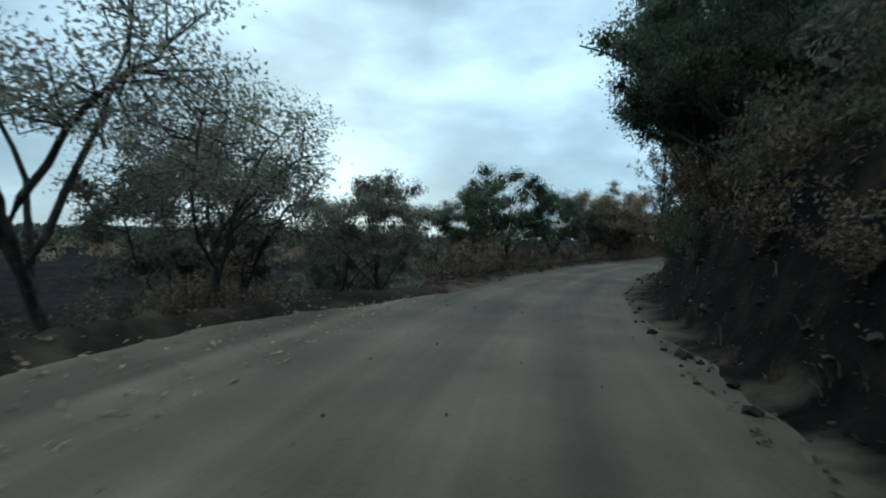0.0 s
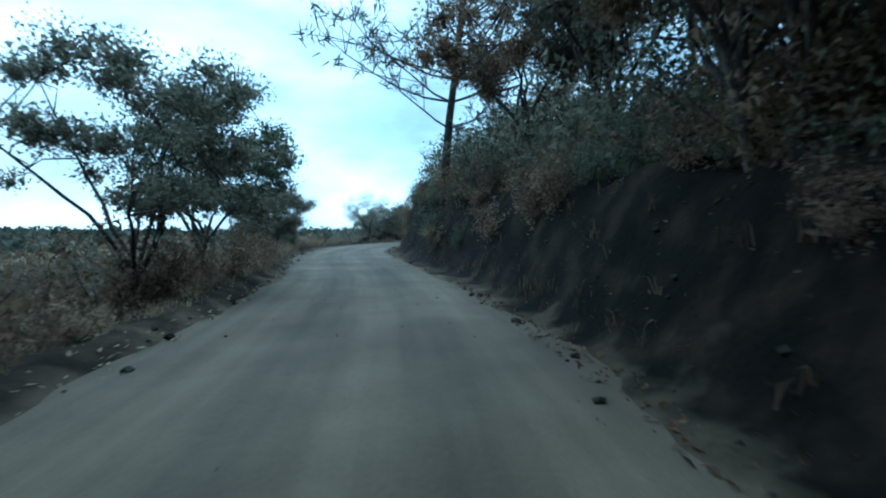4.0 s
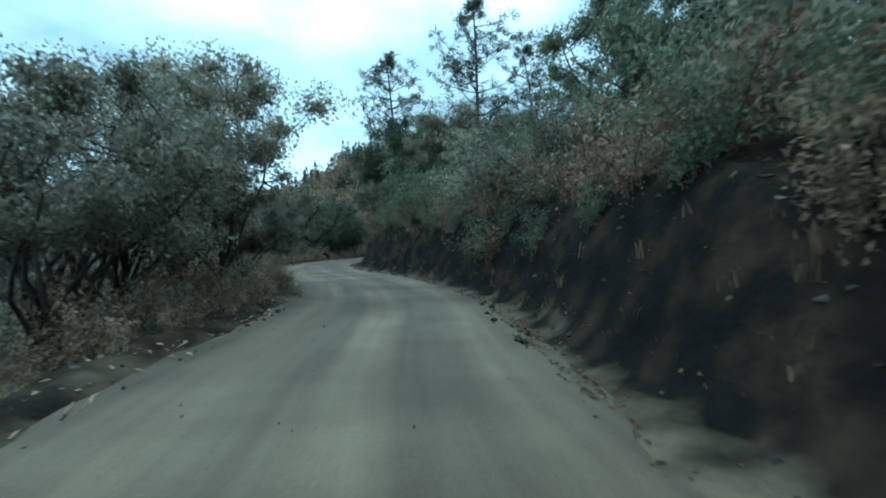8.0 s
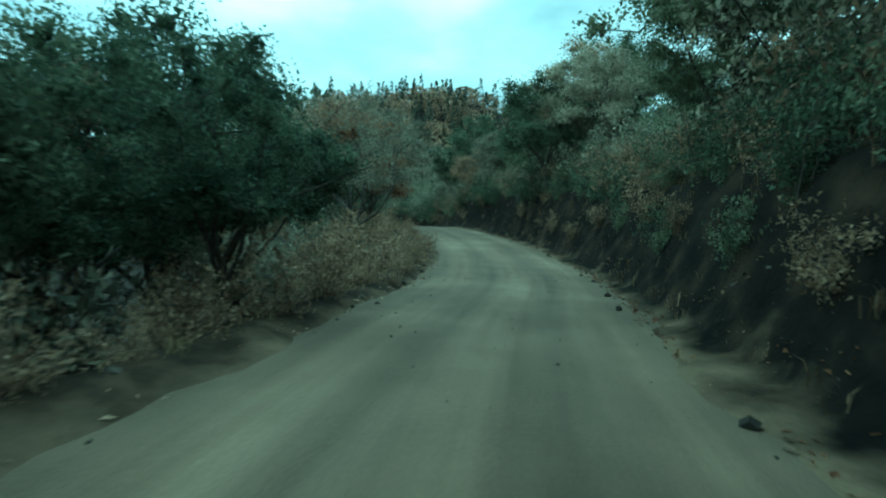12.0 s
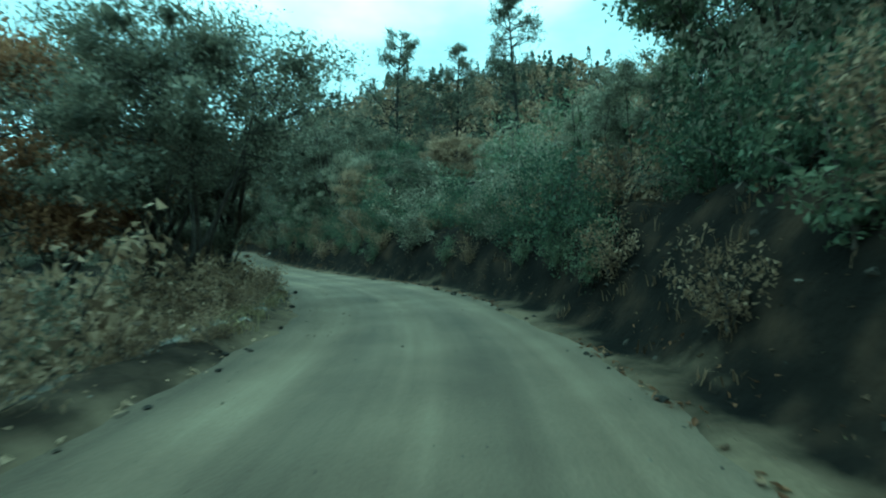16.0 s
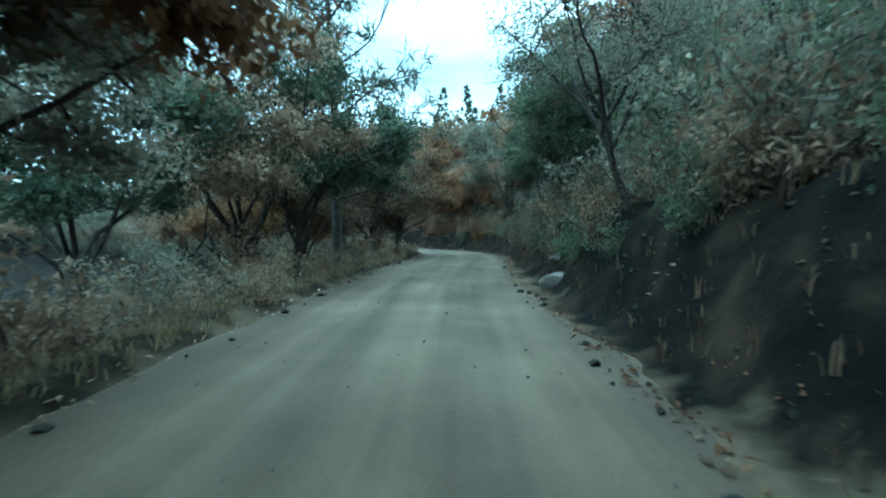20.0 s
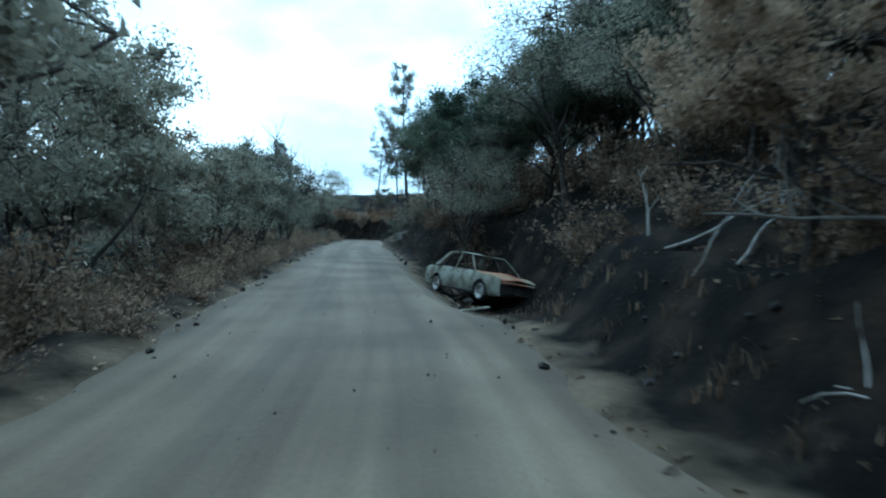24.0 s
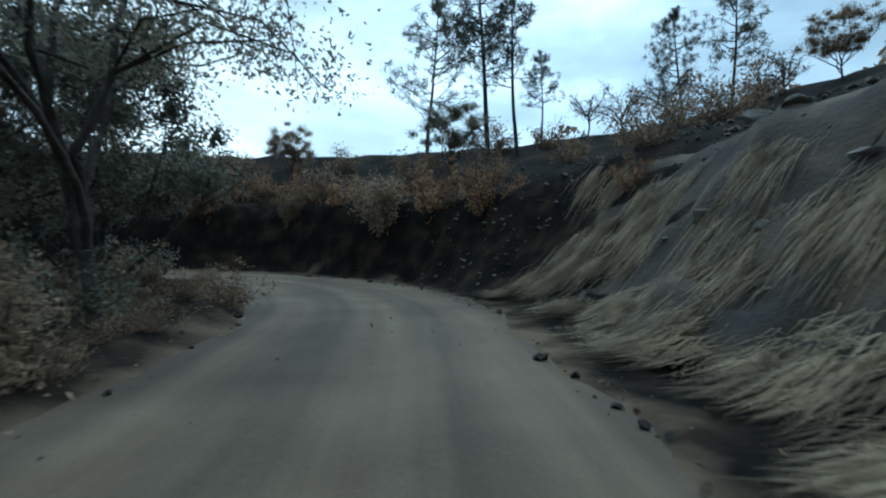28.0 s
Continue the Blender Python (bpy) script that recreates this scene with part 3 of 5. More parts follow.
def shrub_shape(seed, h=2.6, wide=1.6, stems=9, per=10, size=0.10, tuft=0.15, thick=1.0):
    rng = np.random.default_rng(seed)
    paths, fine, tips = [], [], []
    for k in range(stems):
        az = 2 * math.pi * k / stems + rng.uniform(-0.4, 0.4)
        out = rng.uniform(0.15, 1.0) * wide / h
        st, sw = branch(rng, (rng.normal(0, 0.12), rng.normal(0, 0.12), -0.25), (math.cos(az) * out, math.sin(az) * out, 1.0), h * rng.uniform(0.6, 1.02), 0.028 * thick, 0.009 * thick, 6, 0.3)
        paths.append(st)
        for q in range(1, 7):
            for _ in range(3):
                tw, _ = branch(rng, st[q][:3], np.array(sw) * 0.5 + rng.normal(0, 1, 3) * np.array([1, 1, 0.7]), h * rng.uniform(0.12, 0.26), 0.008 * thick, 0.003 * thick, 2, 0.4)
                fine.append(tw)
                tips.extend([tw[1][:3], tw[2][:3]])
    return joined(tubes(paths, 4), tubes(fine, 3)), (leaves(rng, tips, per, tuft * h / 2.6, size) if per else None)


KINDS = {
    # kind: (shape, category, wood, foliage, label)
    "oak_green": (lambda k: oak_shape(11 + k, 8.0, 0.24, 0.42, 7, 56, 320, 0.11, 64), "tree", M_BARK, M_GREEN, "tall leafy evergreen oak with dark forked trunk"),
    "oak_olive": (lambda k: oak_shape(31 + k, 8.0, 0.22, 0.44, 7, 54, 300, 0.11, 60), "tree", M_BARK, M_OLIVE, "dusty olive oak tree beside the dirt road"),
    "oak_brown": (lambda k: oak_shape(51 + k, 8.0, 0.22, 0.44, 7, 54, 300, 0.11, 60), "tree", M_BARK, M_BROWN, "heat-scorched oak with dry brown leaves"),
    "oak_rust": (lambda k: oak_shape(71 + k, 7.0, 0.22, 0.46, 7, 54, 300, 0.11, 60), "tree", M_BARK, M_RUST, "autumn oak with rusty orange-brown leaves"),
    "oak_thin": (lambda k: oak_shape(91 + k, 8.0, 0.30, 0.42, 7, 70, 190, 0.082, 0, -0.3), "tree", M_BARK, M_OLIVE, "thin-leaved oak with open dark branches"),
    "oak_bare": (lambda k: open_oak_shape(111 + k, 8.0, 0.30, 0.7, 7, 7, 3, 0.07), "tree", M_CHAR, M_BROWN, "nearly leafless burnt oak with crooked limbs"),
    "oak_crooked": (lambda k: open_oak_shape(117 + k, 8.0, 0.42, 0.75, 5, 7, 5, 0.07, 0.16, 0.55), "tree", M_CHAR, M_BROWN, "crooked burnt oak leaning out over the slope"),
    "pine_full": (lambda k: pine_shape(131 + k, 12.0, 0.22, 0.27, 15, 20), "tree", M_BARK, M_PINE, "open grey-green pine with a straight trunk"),
    "pine_thin": (lambda k: pine_shape(151 + k, 14.0, 0.42, 0.20, 13, 18), "tree", M_CHAR, M_PINE, "tall thin pine with a scorched black trunk"),
    "shrub_green": (lambda k: shrub_shape(171 + k, 2.6, 1.7, 9, 14, 0.10), "shrub", M_BARK, M_GREEN, "dense green shrub beside the road"),
    "shrub_olive": (lambda k: shrub_shape(191 + k, 2.4, 1.8, 9, 14, 0.10), "shrub", M_BARK, M_OLIVE, "dusty grey-green shrub beside the road"),
    "shrub_brown": (lambda k: shrub_shape(211 + k, 2.2, 1.8, 9, 12, 0.095), "shrub", M_BARK, M_BROWN, "dried brown shrub on the bank"),
    "shrub_rust": (lambda k: shrub_shape(231 + k, 1.6, 1.4, 8, 9, 0.09), "shrub", M_BARK, M_RUST, "low reddish-brown shrub beside the road"),
    "shrub_bare": (lambda k: shrub_shape(251 + k, 2.6, 1.5, 9, 0, thick=0.55), "shrub", M_CHAR, None, "leafless charred shrub on the slope"),
}
GROUP = {"tree": "roadside trees", "shrub": "roadside shrubs"}
MADE = {}


def plant(kind, x, y, h, turn=None, variant=None, lean=0.0, wide=1.0, sink=0.05):
    """A tree or shrub of that kind, h metres high, standing on the ground at x, y."""
    shape, cat, wood, foliage, label = KINDS[kind]
    k = PLANT_RNG.integers(3) if variant is None else variant
    turn = PLANT_RNG.uniform(0, 360) if turn is None else turn
    if (kind, k) not in MADE:
        (wv, wf), lv = shape(int(k))
        root = new(kind.split("_")[0] + ("_tree" if cat == "tree" else ""))
        child("trunk" if cat == "tree" else "stem", mesh_of("wood", wv, wf, wood, True), root)
        top = max(v[2] for v in wv)
        if lv is not None:
            child("crown" if cat == "tree" else "foliage", mesh_of("leaves", lv[0], lv[1], foliage), root)
            top = max(top, float(np.percentile(lv[0][:, 2], 99.5)))
        tagged(root, label, cat, GROUP[cat])
        MADE[(kind, k)] = (root, top, [False])
    root, top, used = MADE[(kind, k)]
    s = h / top
    m = pose(x, y, height_at(x, y) - sink, 0, lean, turn) @ Matrix.Diagonal((s * wide, s * wide, s, 1))
    if not used[0]:
        used[0] = True
        root.matrix_basis = m
        return root
    thing = root.copy()
    scene.collection.objects.link(thing)
    for o in root.children:
        c = o.copy()
        scene.collection.objects.link(c)
        c.parent = thing
    thing.matrix_basis = m
    return thing


PLANT_RNG = np.random.default_rng(5)


def spots_along(rng, s0, s1, d0, d1, step):
    s = s0
    while s < s1:
        s += step * rng.uniform(0.55, 1.45)
        x, y = on_road(s, rng.uniform(d0, d1))
        d = near_line(np.array([x]), np.array([y]))[0][0]
        if abs(d) >= min(abs(d0), abs(d1)) - 0.6 and math.hypot(x - 241.5, y - 173.6) > 3.6:
            yield x, y


def row(kinds, s0, s1, d0, d1, step, h0, h1, seed, wide=1.0, lean=0.0):
    """Plants of mixed kinds along the road between two stations, d0 to d1 metres from its middle."""
    rng = np.random.default_rng(seed)
    for x, y in spots_along(rng, s0, s1, d0, d1, step):
        plant(kinds[rng.integers(len(kinds))], x, y, rng.uniform(h0, h1), wide=wide, lean=lean)


def thicket(name, label, kind, s0, s1, d0, d1, step, h0, h1, seed, keep=0.36, swell=1.4):
    """Tangled low growth that nobody could count, as one mesh of stems and one of leaves."""
    rng = np.random.default_rng(seed)
    shape, cat, wood, foliage, _ = KINDS[kind]
    (wv, wf), lv = shape(3)
    top = max(v[2] for v in wv)
    keep_w = [f for f in wf if max(f) < 9 * 7 * 4]
    wv, wf = np.array(wv[:9 * 7 * 4]), np.array(keep_w)
    q = lv[0].reshape(-1, 3, 3)
    wvs, wfs, lvs, n = [], [], [], 0
    for x, y in spots_along(rng, s0, s1, d0, d1, step):
        h = rng.uniform(h0, h1) / top
        a = rng.uniform(0, 2 * math.pi)
        turn = np.array([[math.cos(a), -math.sin(a), 0], [math.sin(a), math.cos(a), 0], [0, 0, 1]]) * h
        at = np.array([x, y, height_at(x, y) - 0.05])
        pick = q[rng.random(len(q)) < keep]
        mid = pick.mean(1, keepdims=True)
        pick = mid + (pick - mid) * swell
        wvs.append(wv @ turn.T + at)
        wfs.append(wf + n)
        n += len(wv)
        lvs.append(pick.reshape(-1, 3) @ turn.T + at)
    lvs = np.concatenate(lvs)
    root = tagged(new(name), label, "undergrowth", kind="stuff")
    child("stem_tangle", mesh_of("stem_tangle", np.concatenate(wvs), np.concatenate(wfs), wood), root)
    child("leafage", mesh_of("leafage", lvs, np.arange(len(lvs)).reshape(-1, 3), foliage), root)
    return root


plant("oak_thin", 43.2, 97.7, 5.6, turn=200, variant=0)
plant("oak_thin", 46.6, 100.6, 4.2)
plant("oak_thin", 83.6, 113.2, 8.0)
plant("oak_olive", 93.9, 115.8, 5.6)
plant("pine_thin", 260.1, 238.9, 9.1)
plant("pine_full", 260.1, 242.9, 8.5)
# ---- single trees, by the way along the road ----
plant("oak_thin", -9.4, 11.4, 12.5)
plant("oak_green", 5.3, 12.9, 6.0)
plant("oak_thin", -8.1, 15.6, 7.8)
plant("oak_olive", -11.3, 18.1, 8.8)
plant("oak_green", 5.8, 15.2, 5.7)
plant("oak_olive", -6.0, 21.2, 5.8)
plant("oak_olive", -2.7, 26.7, 5.3)
plant("oak_green", -0.6, 25.8, 5.1)
plant("oak_green", 1.0, 28.2, 6.0)
plant("oak_green", 9.6, 26.0, 5.7)
plant("oak_green", 3.4, 32.9, 5.0)
plant("oak_thin", 3.4, 39.0, 6.8)
plant("oak_olive", 6.6, 38.7, 4.7)
plant("oak_thin", 5.0, 39.6, 6.3)
plant("oak_brown", 9.0, 45.2, 7.0)
plant("oak_brown", 8.3, 41.0, 6.4, wide=1.05)
plant("oak_brown", 18.6, 41.8, 2.8)
plant("oak_brown", 22.5, 45.5, 4.3)
plant("oak_brown", 13.9, 51.5, 4.6)
plant("oak_brown", 21.3, 46.4, 5.4)
plant("shrub_brown", 15.7, 51.6, 3.0)
plant("oak_olive", 11.9, 54.6, 6.2)
plant("oak_brown", 22.5, 47.9, 5.9)
plant("pine_full", 16.2, 54.7, 12.7)
plant("oak_brown", 23.7, 50.4, 6.0)
plant("pine_thin", 17.3, 56.4, 12.6)
plant("oak_brown", 25.1, 52.0, 5.6)
plant("oak_olive", 14.5, 60.5, 7.5)
plant("oak_brown", 25.8, 53.9, 5.3)
plant("oak_brown", 26.1, 54.4, 6.0)
plant("oak_olive", 20.9, 64.8, 6.4)
plant("oak_green", 23.4, 71.5, 7.4)
plant("pine_full", 33.9, 71.4, 17.0)
plant("oak_thin", 30.4, 88.4, 5.0)
plant("oak_olive", 32.3, 89.5, 2.9)
plant("oak_thin", 33.7, 99.5, 4.8)
plant("shrub_bare", 44.8, 85.6, 3.6)
plant("pine_full", 10.3, 138.5, 15.9)
plant("shrub_bare", 46.0, 87.5, 3.4)
plant("shrub_bare", 48.7, 88.9, 3.4)
plant("oak_olive", 44.1, 99.9, 4.1)
plant("oak_olive", 47.5, 101.3, 4.8)
plant("oak_thin", 51.2, 103.5, 4.9)
plant("shrub_olive", 63.4, 90.6, 1.7)
plant("oak_olive", 63.5, 88.3, 3.5)
plant("oak_thin", 62.2, 105.0, 7.1)
plant("shrub_green", 68.7, 91.7, 3.6)
plant("oak_olive", 69.2, 94.4, 2.3)
plant("oak_thin", 64.9, 105.1, 8.1)
plant("oak_thin", 66.8, 104.8, 8.0)
plant("oak_olive", 66.9, 102.9, 8.0)
plant("oak_olive", 67.7, 104.5, 6.2)
plant("oak_olive", 69.1, 103.5, 4.0)
plant("shrub_olive", 74.0, 93.6, 3.6)
plant("shrub_green", 77.3, 95.7, 1.6)
plant("shrub_green", 80.4, 98.4, 3.6)
plant("shrub_olive", 80.9, 97.8, 2.1)
plant("oak_thin", 73.7, 109.6, 7.6)
plant("pine_full", 87.4, 95.0, 14.1)
plant("oak_olive", 85.9, 96.8, 6.7)
plant("oak_thin", 88.5, 96.5, 7.4)
plant("oak_brown", 87.4, 113.6, 4.8)
plant("oak_olive", 89.8, 102.8, 3.8)
plant("shrub_olive", 91.0, 102.4, 3.6)
plant("oak_thin", 91.6, 100.9, 4.3)
plant("oak_olive", 89.9, 127.0, 8.8)
plant("oak_thin", 89.7, 124.3, 9.5)
plant("oak_thin", 95.9, 127.0, 9.5)
plant("oak_brown", 97.9, 118.1, 7.3)
plant("pine_full", 97.2, 90.2, 12.1)
plant("oak_brown", 100.4, 119.2, 8.2)
plant("oak_green", 101.3, 102.8, 4.1)
plant("pine_full", 101.7, 102.2, 16.9)
plant("oak_olive", 107.3, 120.2, 8.8)
plant("oak_rust", 108.7, 121.5, 8.8)
plant("oak_green", 110.1, 109.6, 4.8)
plant("oak_green", 110.6, 112.8, 6.1)
plant("oak_green", 114.1, 114.3, 8.8)
plant("oak_brown", 115.2, 115.8, 8.8)
plant("oak_green", 114.7, 112.7, 8.8)
plant("oak_olive", 119.1, 122.6, 8.8)
plant("oak_green", 118.0, 111.9, 8.8)
plant("oak_thin", 123.2, 109.0, 7.8)
plant("oak_green", 130.1, 98.7, 6.7)
plant("oak_brown", 134.6, 94.9, 8.8)
plant("oak_green", 134.2, 97.6, 4.0)
plant("oak_rust", 134.0, 110.1, 8.8)
plant("oak_brown", 137.6, 95.2, 7.7)
plant("oak_green", 138.4, 113.2, 8.8)
plant("oak_olive", 144.6, 95.4, 5.8)
plant("oak_green", 144.2, 111.3, 8.8)
plant("oak_brown", 146.9, 100.4, 4.4)
plant("oak_brown", 149.6, 100.5, 4.2)
plant("oak_green", 153.5, 109.9, 4.4)
plant("oak_thin", 153.5, 114.5, 8.6)
plant("oak_thin", 155.8, 115.5, 9.0)
plant("oak_olive", 166.0, 101.7, 3.6)
plant("oak_olive", 163.3, 111.6, 7.1)
plant("oak_thin", 164.7, 113.8, 9.0)
plant("oak_thin", 163.5, 118.7, 9.5)
plant("oak_thin", 166.2, 112.7, 8.8)
plant("pine_thin", 195.5, 108.5, 11.5)
plant("oak_olive", 167.9, 113.5, 4.8)
plant("pine_full", 203.0, 119.0, 9.5)
plant("pine_thin", 186.5, 103.5, 12.0)
plant("oak_olive", 179.8, 105.0, 3.2)
plant("oak_olive", 170.6, 117.5, 7.0)
plant("oak_brown", 184.3, 107.8, 4.3)
plant("oak_brown", 184.6, 108.1, 4.2)
plant("oak_brown", 176.4, 122.1, 7.2)
plant("oak_brown", 188.5, 114.5, 4.9)
plant("oak_rust", 183.2, 127.9, 7.9)
plant("pine_full", 193.1, 110.3, 10.3)
plant("pine_thin", 194.9, 112.9, 14.5)
plant("oak_olive", 193.3, 119.9, 3.5)
plant("oak_brown", 187.2, 130.6, 8.4)
plant("oak_olive", 188.7, 132.4, 6.7)
plant("oak_green", 199.1, 113.9, 6.2)
plant("oak_brown", 189.9, 131.6, 6.6)
plant("oak_rust", 190.4, 130.6, 5.9)
plant("pine_full", 198.3, 122.5, 15.3)
plant("oak_green", 198.8, 123.2, 4.2)
plant("oak_green", 202.0, 119.1, 4.4)
plant("oak_olive", 196.4, 133.4, 8.8)
plant("oak_olive", 198.0, 134.0, 6.6)
plant("oak_thin", 207.6, 128.5, 5.7)
plant("oak_green", 202.8, 139.4, 8.8)
plant("oak_thin", 210.2, 127.5, 5.4)
plant("oak_thin", 212.6, 128.8, 6.4)
plant("oak_green", 208.0, 138.5, 7.9)
plant("oak_bare", 213.7, 128.6, 6.4)
plant("oak_green", 213.7, 131.8, 6.2)
plant("pine_full", 212.4, 140.9, 17.0)
plant("oak_green", 217.5, 133.0, 7.6)
plant("oak_rust", 212.6, 146.7, 8.8)
plant("oak_brown", 212.4, 147.0, 8.8)
plant("oak_brown", 214.9, 145.4, 8.4)
plant("oak_green", 219.5, 134.8, 6.4)
plant("oak_brown", 219.6, 145.4, 8.2)
plant("oak_rust", 222.2, 146.5, 8.8)
plant("oak_rust", 224.4, 147.3, 8.8)
plant("oak_rust", 222.6, 151.1, 8.8)
plant("oak_brown", 238.6, 145.2, 5.1)
plant("oak_green", 241.7, 153.0, 4.8)
plant("oak_rust", 231.9, 158.2, 3.8)
plant("oak_olive", 244.5, 155.9, 5.7)
plant("oak_brown", 241.1, 162.3, 3.2)
plant("oak_brown", 245.4, 161.0, 6.9)
plant("oak_brown", 246.1, 162.1, 5.7)
plant("oak_thin", 232.8, 165.1, 4.7)
plant("oak_olive", 248.1, 167.9, 3.6)
plant("oak_thin", 246.8, 169.5, 4.8)
plant("oak_thin", 245.4, 171.1, 6.1)
plant("oak_olive", 229.2, 173.0, 8.8)
plant("pine_full", 256.0, 174.0, 12.7)
plant("oak_olive", 250.0, 174.3, 6.0)
plant("oak_thin", 244.8, 175.4, 7.7)
plant("oak_olive", 233.1, 176.0, 4.4)
plant("oak_olive", 247.4, 177.0, 7.5)
plant("oak_thin", 242.1, 178.7, 5.2)
plant("oak_green", 255.3, 181.4, 8.4)
plant("oak_olive", 244.1, 181.1, 4.3)
plant("oak_thin", 233.4, 182.8, 5.2)
plant("oak_olive", 232.9, 184.6, 6.1)
plant("oak_thin", 245.3, 184.7, 5.4)
plant("oak_thin", 242.1, 187.2, 6.4)
plant("oak_olive", 233.2, 188.7, 6.1)
plant("oak_thin", 244.8, 188.8, 7.7)
plant("oak_olive", 247.2, 189.6, 6.6)
plant("oak_thin", 233.7, 194.2, 4.6)
plant("pine_thin", 242.7, 199.6, 12.5, turn=180, lean=4, wide=0.8)
plant("oak_brown", 245.2, 195.9, 2.5)
plant("oak_green", 230.2, 197.8, 7.9)
plant("oak_thin", 244.3, 198.2, 4.2)
plant("oak_bare", 232.5, 203.0, 11.0, variant=1, wide=0.72)
plant("oak_thin", 245.4, 200.0, 4.3)
plant("oak_thin", 233.4, 213.6, 8.0)
plant("pine_full", 231.7, 217.9, 10.9)
plant("oak_thin", 236.3, 219.2, 8.4)
plant("shrub_brown", 236.6, 216.6, 1.3)
plant("oak_olive", 233.8, 223.2, 7.3)
plant("shrub_rust", 246.0, 222.7, 0.8)
plant("oak_brown", 253.1, 224.5, 2.3)
plant("oak_thin", 233.2, 221.9, 6.6)
plant("oak_bare", 253.5, 227.1, 1.7)
plant("pine_full", 230.4, 224.6, 13.5)
plant("oak_olive", 231.2, 222.0, 5.4)
plant("oak_bare", 252.7, 232.7, 2.6)
plant("shrub_brown", 248.3, 232.0, 0.8)
plant("oak_bare", 251.4, 234.3, 2.9)
plant("pine_thin", 247.1, 236.3, 8.5)
plant("oak_bare", 251.0, 237.1, 2.7)
plant("pine_thin", 246.0, 237.9, 11.2)
plant("pine_thin", 249.5, 240.0, 5.2)
plant("pine_full", 243.5, 243.7, 9.7)
plant("pine_thin", 224.4, 223.7, 12.4)
plant("pine_thin", 219.3, 225.4, 11.1)
plant("oak_olive", 59.4, 102.6, 6.3)
plant("oak_thin", 61.8, 103.7, 6.8)
plant("oak_thin", 64.4, 104.9, 7.6)
plant("oak_olive", 58.0, 105.1, 6.3)
# ---- the wall of oaks above the bank ----
plant("oak_green", 6.2, 6.6, 5.8)
plant("oak_green", 8.3, 15.6, 5.4)
plant("oak_green", 8.2, 22.4, 8.8)
plant("oak_green", 10.6, 19.0, 6.8)
plant("oak_green", 12.5, 27.4, 5.2)
plant("oak_brown", 19.5, 36.5, 5.1)
plant("oak_olive", 25.7, 47.3, 5.0)
plant("oak_brown", 30.5, 55.4, 8.3)
plant("oak_olive", 31.9, 60.8, 8.4)
plant("oak_brown", 33.6, 65.3, 9.4)
plant("oak_bare", 48.1, 86.6, 6.0)
plant("oak_brown", 50.7, 89.0, 4.8)
plant("oak_green", 54.7, 88.8, 7.9)
plant("oak_green", 66.3, 90.0, 5.6)
plant("oak_green", 95.3, 100.8, 5.3)
plant("oak_green", 98.8, 100.0, 6.5)
plant("oak_olive", 129.0, 96.8, 7.1)
plant("oak_green", 137.1, 97.6, 6.4)
plant("oak_green", 140.5, 97.8, 5.6)
plant("oak_olive", 144.5, 99.1, 5.0)
plant("oak_green", 147.9, 98.0, 5.2)
plant("oak_olive", 151.4, 97.6, 5.2)
plant("oak_green", 165.1, 99.5, 3.8)
plant("oak_green", 155.2, 99.2, 8.8)
plant("oak_green", 158.6, 99.8, 8.6, wide=1.1)
plant("oak_green", 161.6, 100.6, 7.6)
plant("oak_olive", 180.3, 110.1, 4.2)
plant("oak_green", 184.8, 110.7, 5.0)
plant("oak_olive", 190.8, 116.1, 5.7)
plant("oak_olive", 203.4, 123.5, 6.4)
plant("oak_rust", 217.6, 130.6, 8.8)
plant("oak_brown", 224.9, 133.7, 9.1)
plant("oak_rust", 228.6, 137.2, 9.2)
plant("oak_brown", 232.0, 138.0, 9.4)
plant("oak_olive", 236.3, 144.4, 9.0)
plant("oak_olive", 9.4, 7.7, 9.1)
plant("oak_olive", 9.6, 12.8, 4.7)
plant("oak_olive", 12.2, 15.5, 5.6)
plant("oak_olive", 12.8, 20.3, 6.7)
plant("oak_olive", 15.5, 22.2, 8.0)
plant("oak_green", 17.0, 25.1, 8.5)
plant("oak_olive", 17.6, 28.3, 4.6)
plant("oak_green", 20.5, 31.3, 5.5)
plant("oak_brown", 23.8, 39.4, 6.6)
plant("oak_brown", 32.0, 47.4, 4.7)
plant("oak_brown", 31.1, 53.0, 7.5)
plant("oak_brown", 34.0, 58.4, 9.4)
plant("oak_olive", 38.2, 61.2, 9.5)
plant("oak_brown", 52.6, 85.4, 8.4)
plant("oak_olive", 55.7, 83.9, 8.9)
plant("oak_brown", 58.8, 85.8, 9.4)
plant("oak_olive", 69.6, 86.0, 5.0)
plant("oak_green", 75.6, 89.2, 7.8)
plant("oak_olive", 83.3, 92.5, 4.7)
plant("oak_olive", 91.8, 96.9, 7.1)
plant("oak_olive", 99.6, 97.3, 5.5)
plant("oak_green", 101.8, 96.3, 5.9)
plant("oak_olive", 107.2, 96.4, 7.4)
plant("oak_olive", 116.4, 93.9, 5.0)
plant("oak_green", 126.6, 91.7, 4.7)
plant("oak_green", 132.4, 93.5, 7.9)
plant("oak_green", 136.5, 92.6, 6.6)
plant("oak_green", 140.5, 94.3, 6.2)
plant("oak_olive", 148.1, 94.5, 5.8)
plant("oak_green", 153.4, 93.7, 6.0)
plant("oak_brown", 171.5, 98.5, 4.2)
plant("oak_green", 176.5, 99.1, 4.6)
plant("oak_olive", 206.1, 120.0, 5.7)
plant("oak_green", 217.0, 126.9, 6.5)
plant("oak_rust", 221.4, 126.8, 7.5)
plant("oak_brown", 224.5, 129.0, 8.7)
plant("oak_brown", 230.7, 131.4, 8.5)
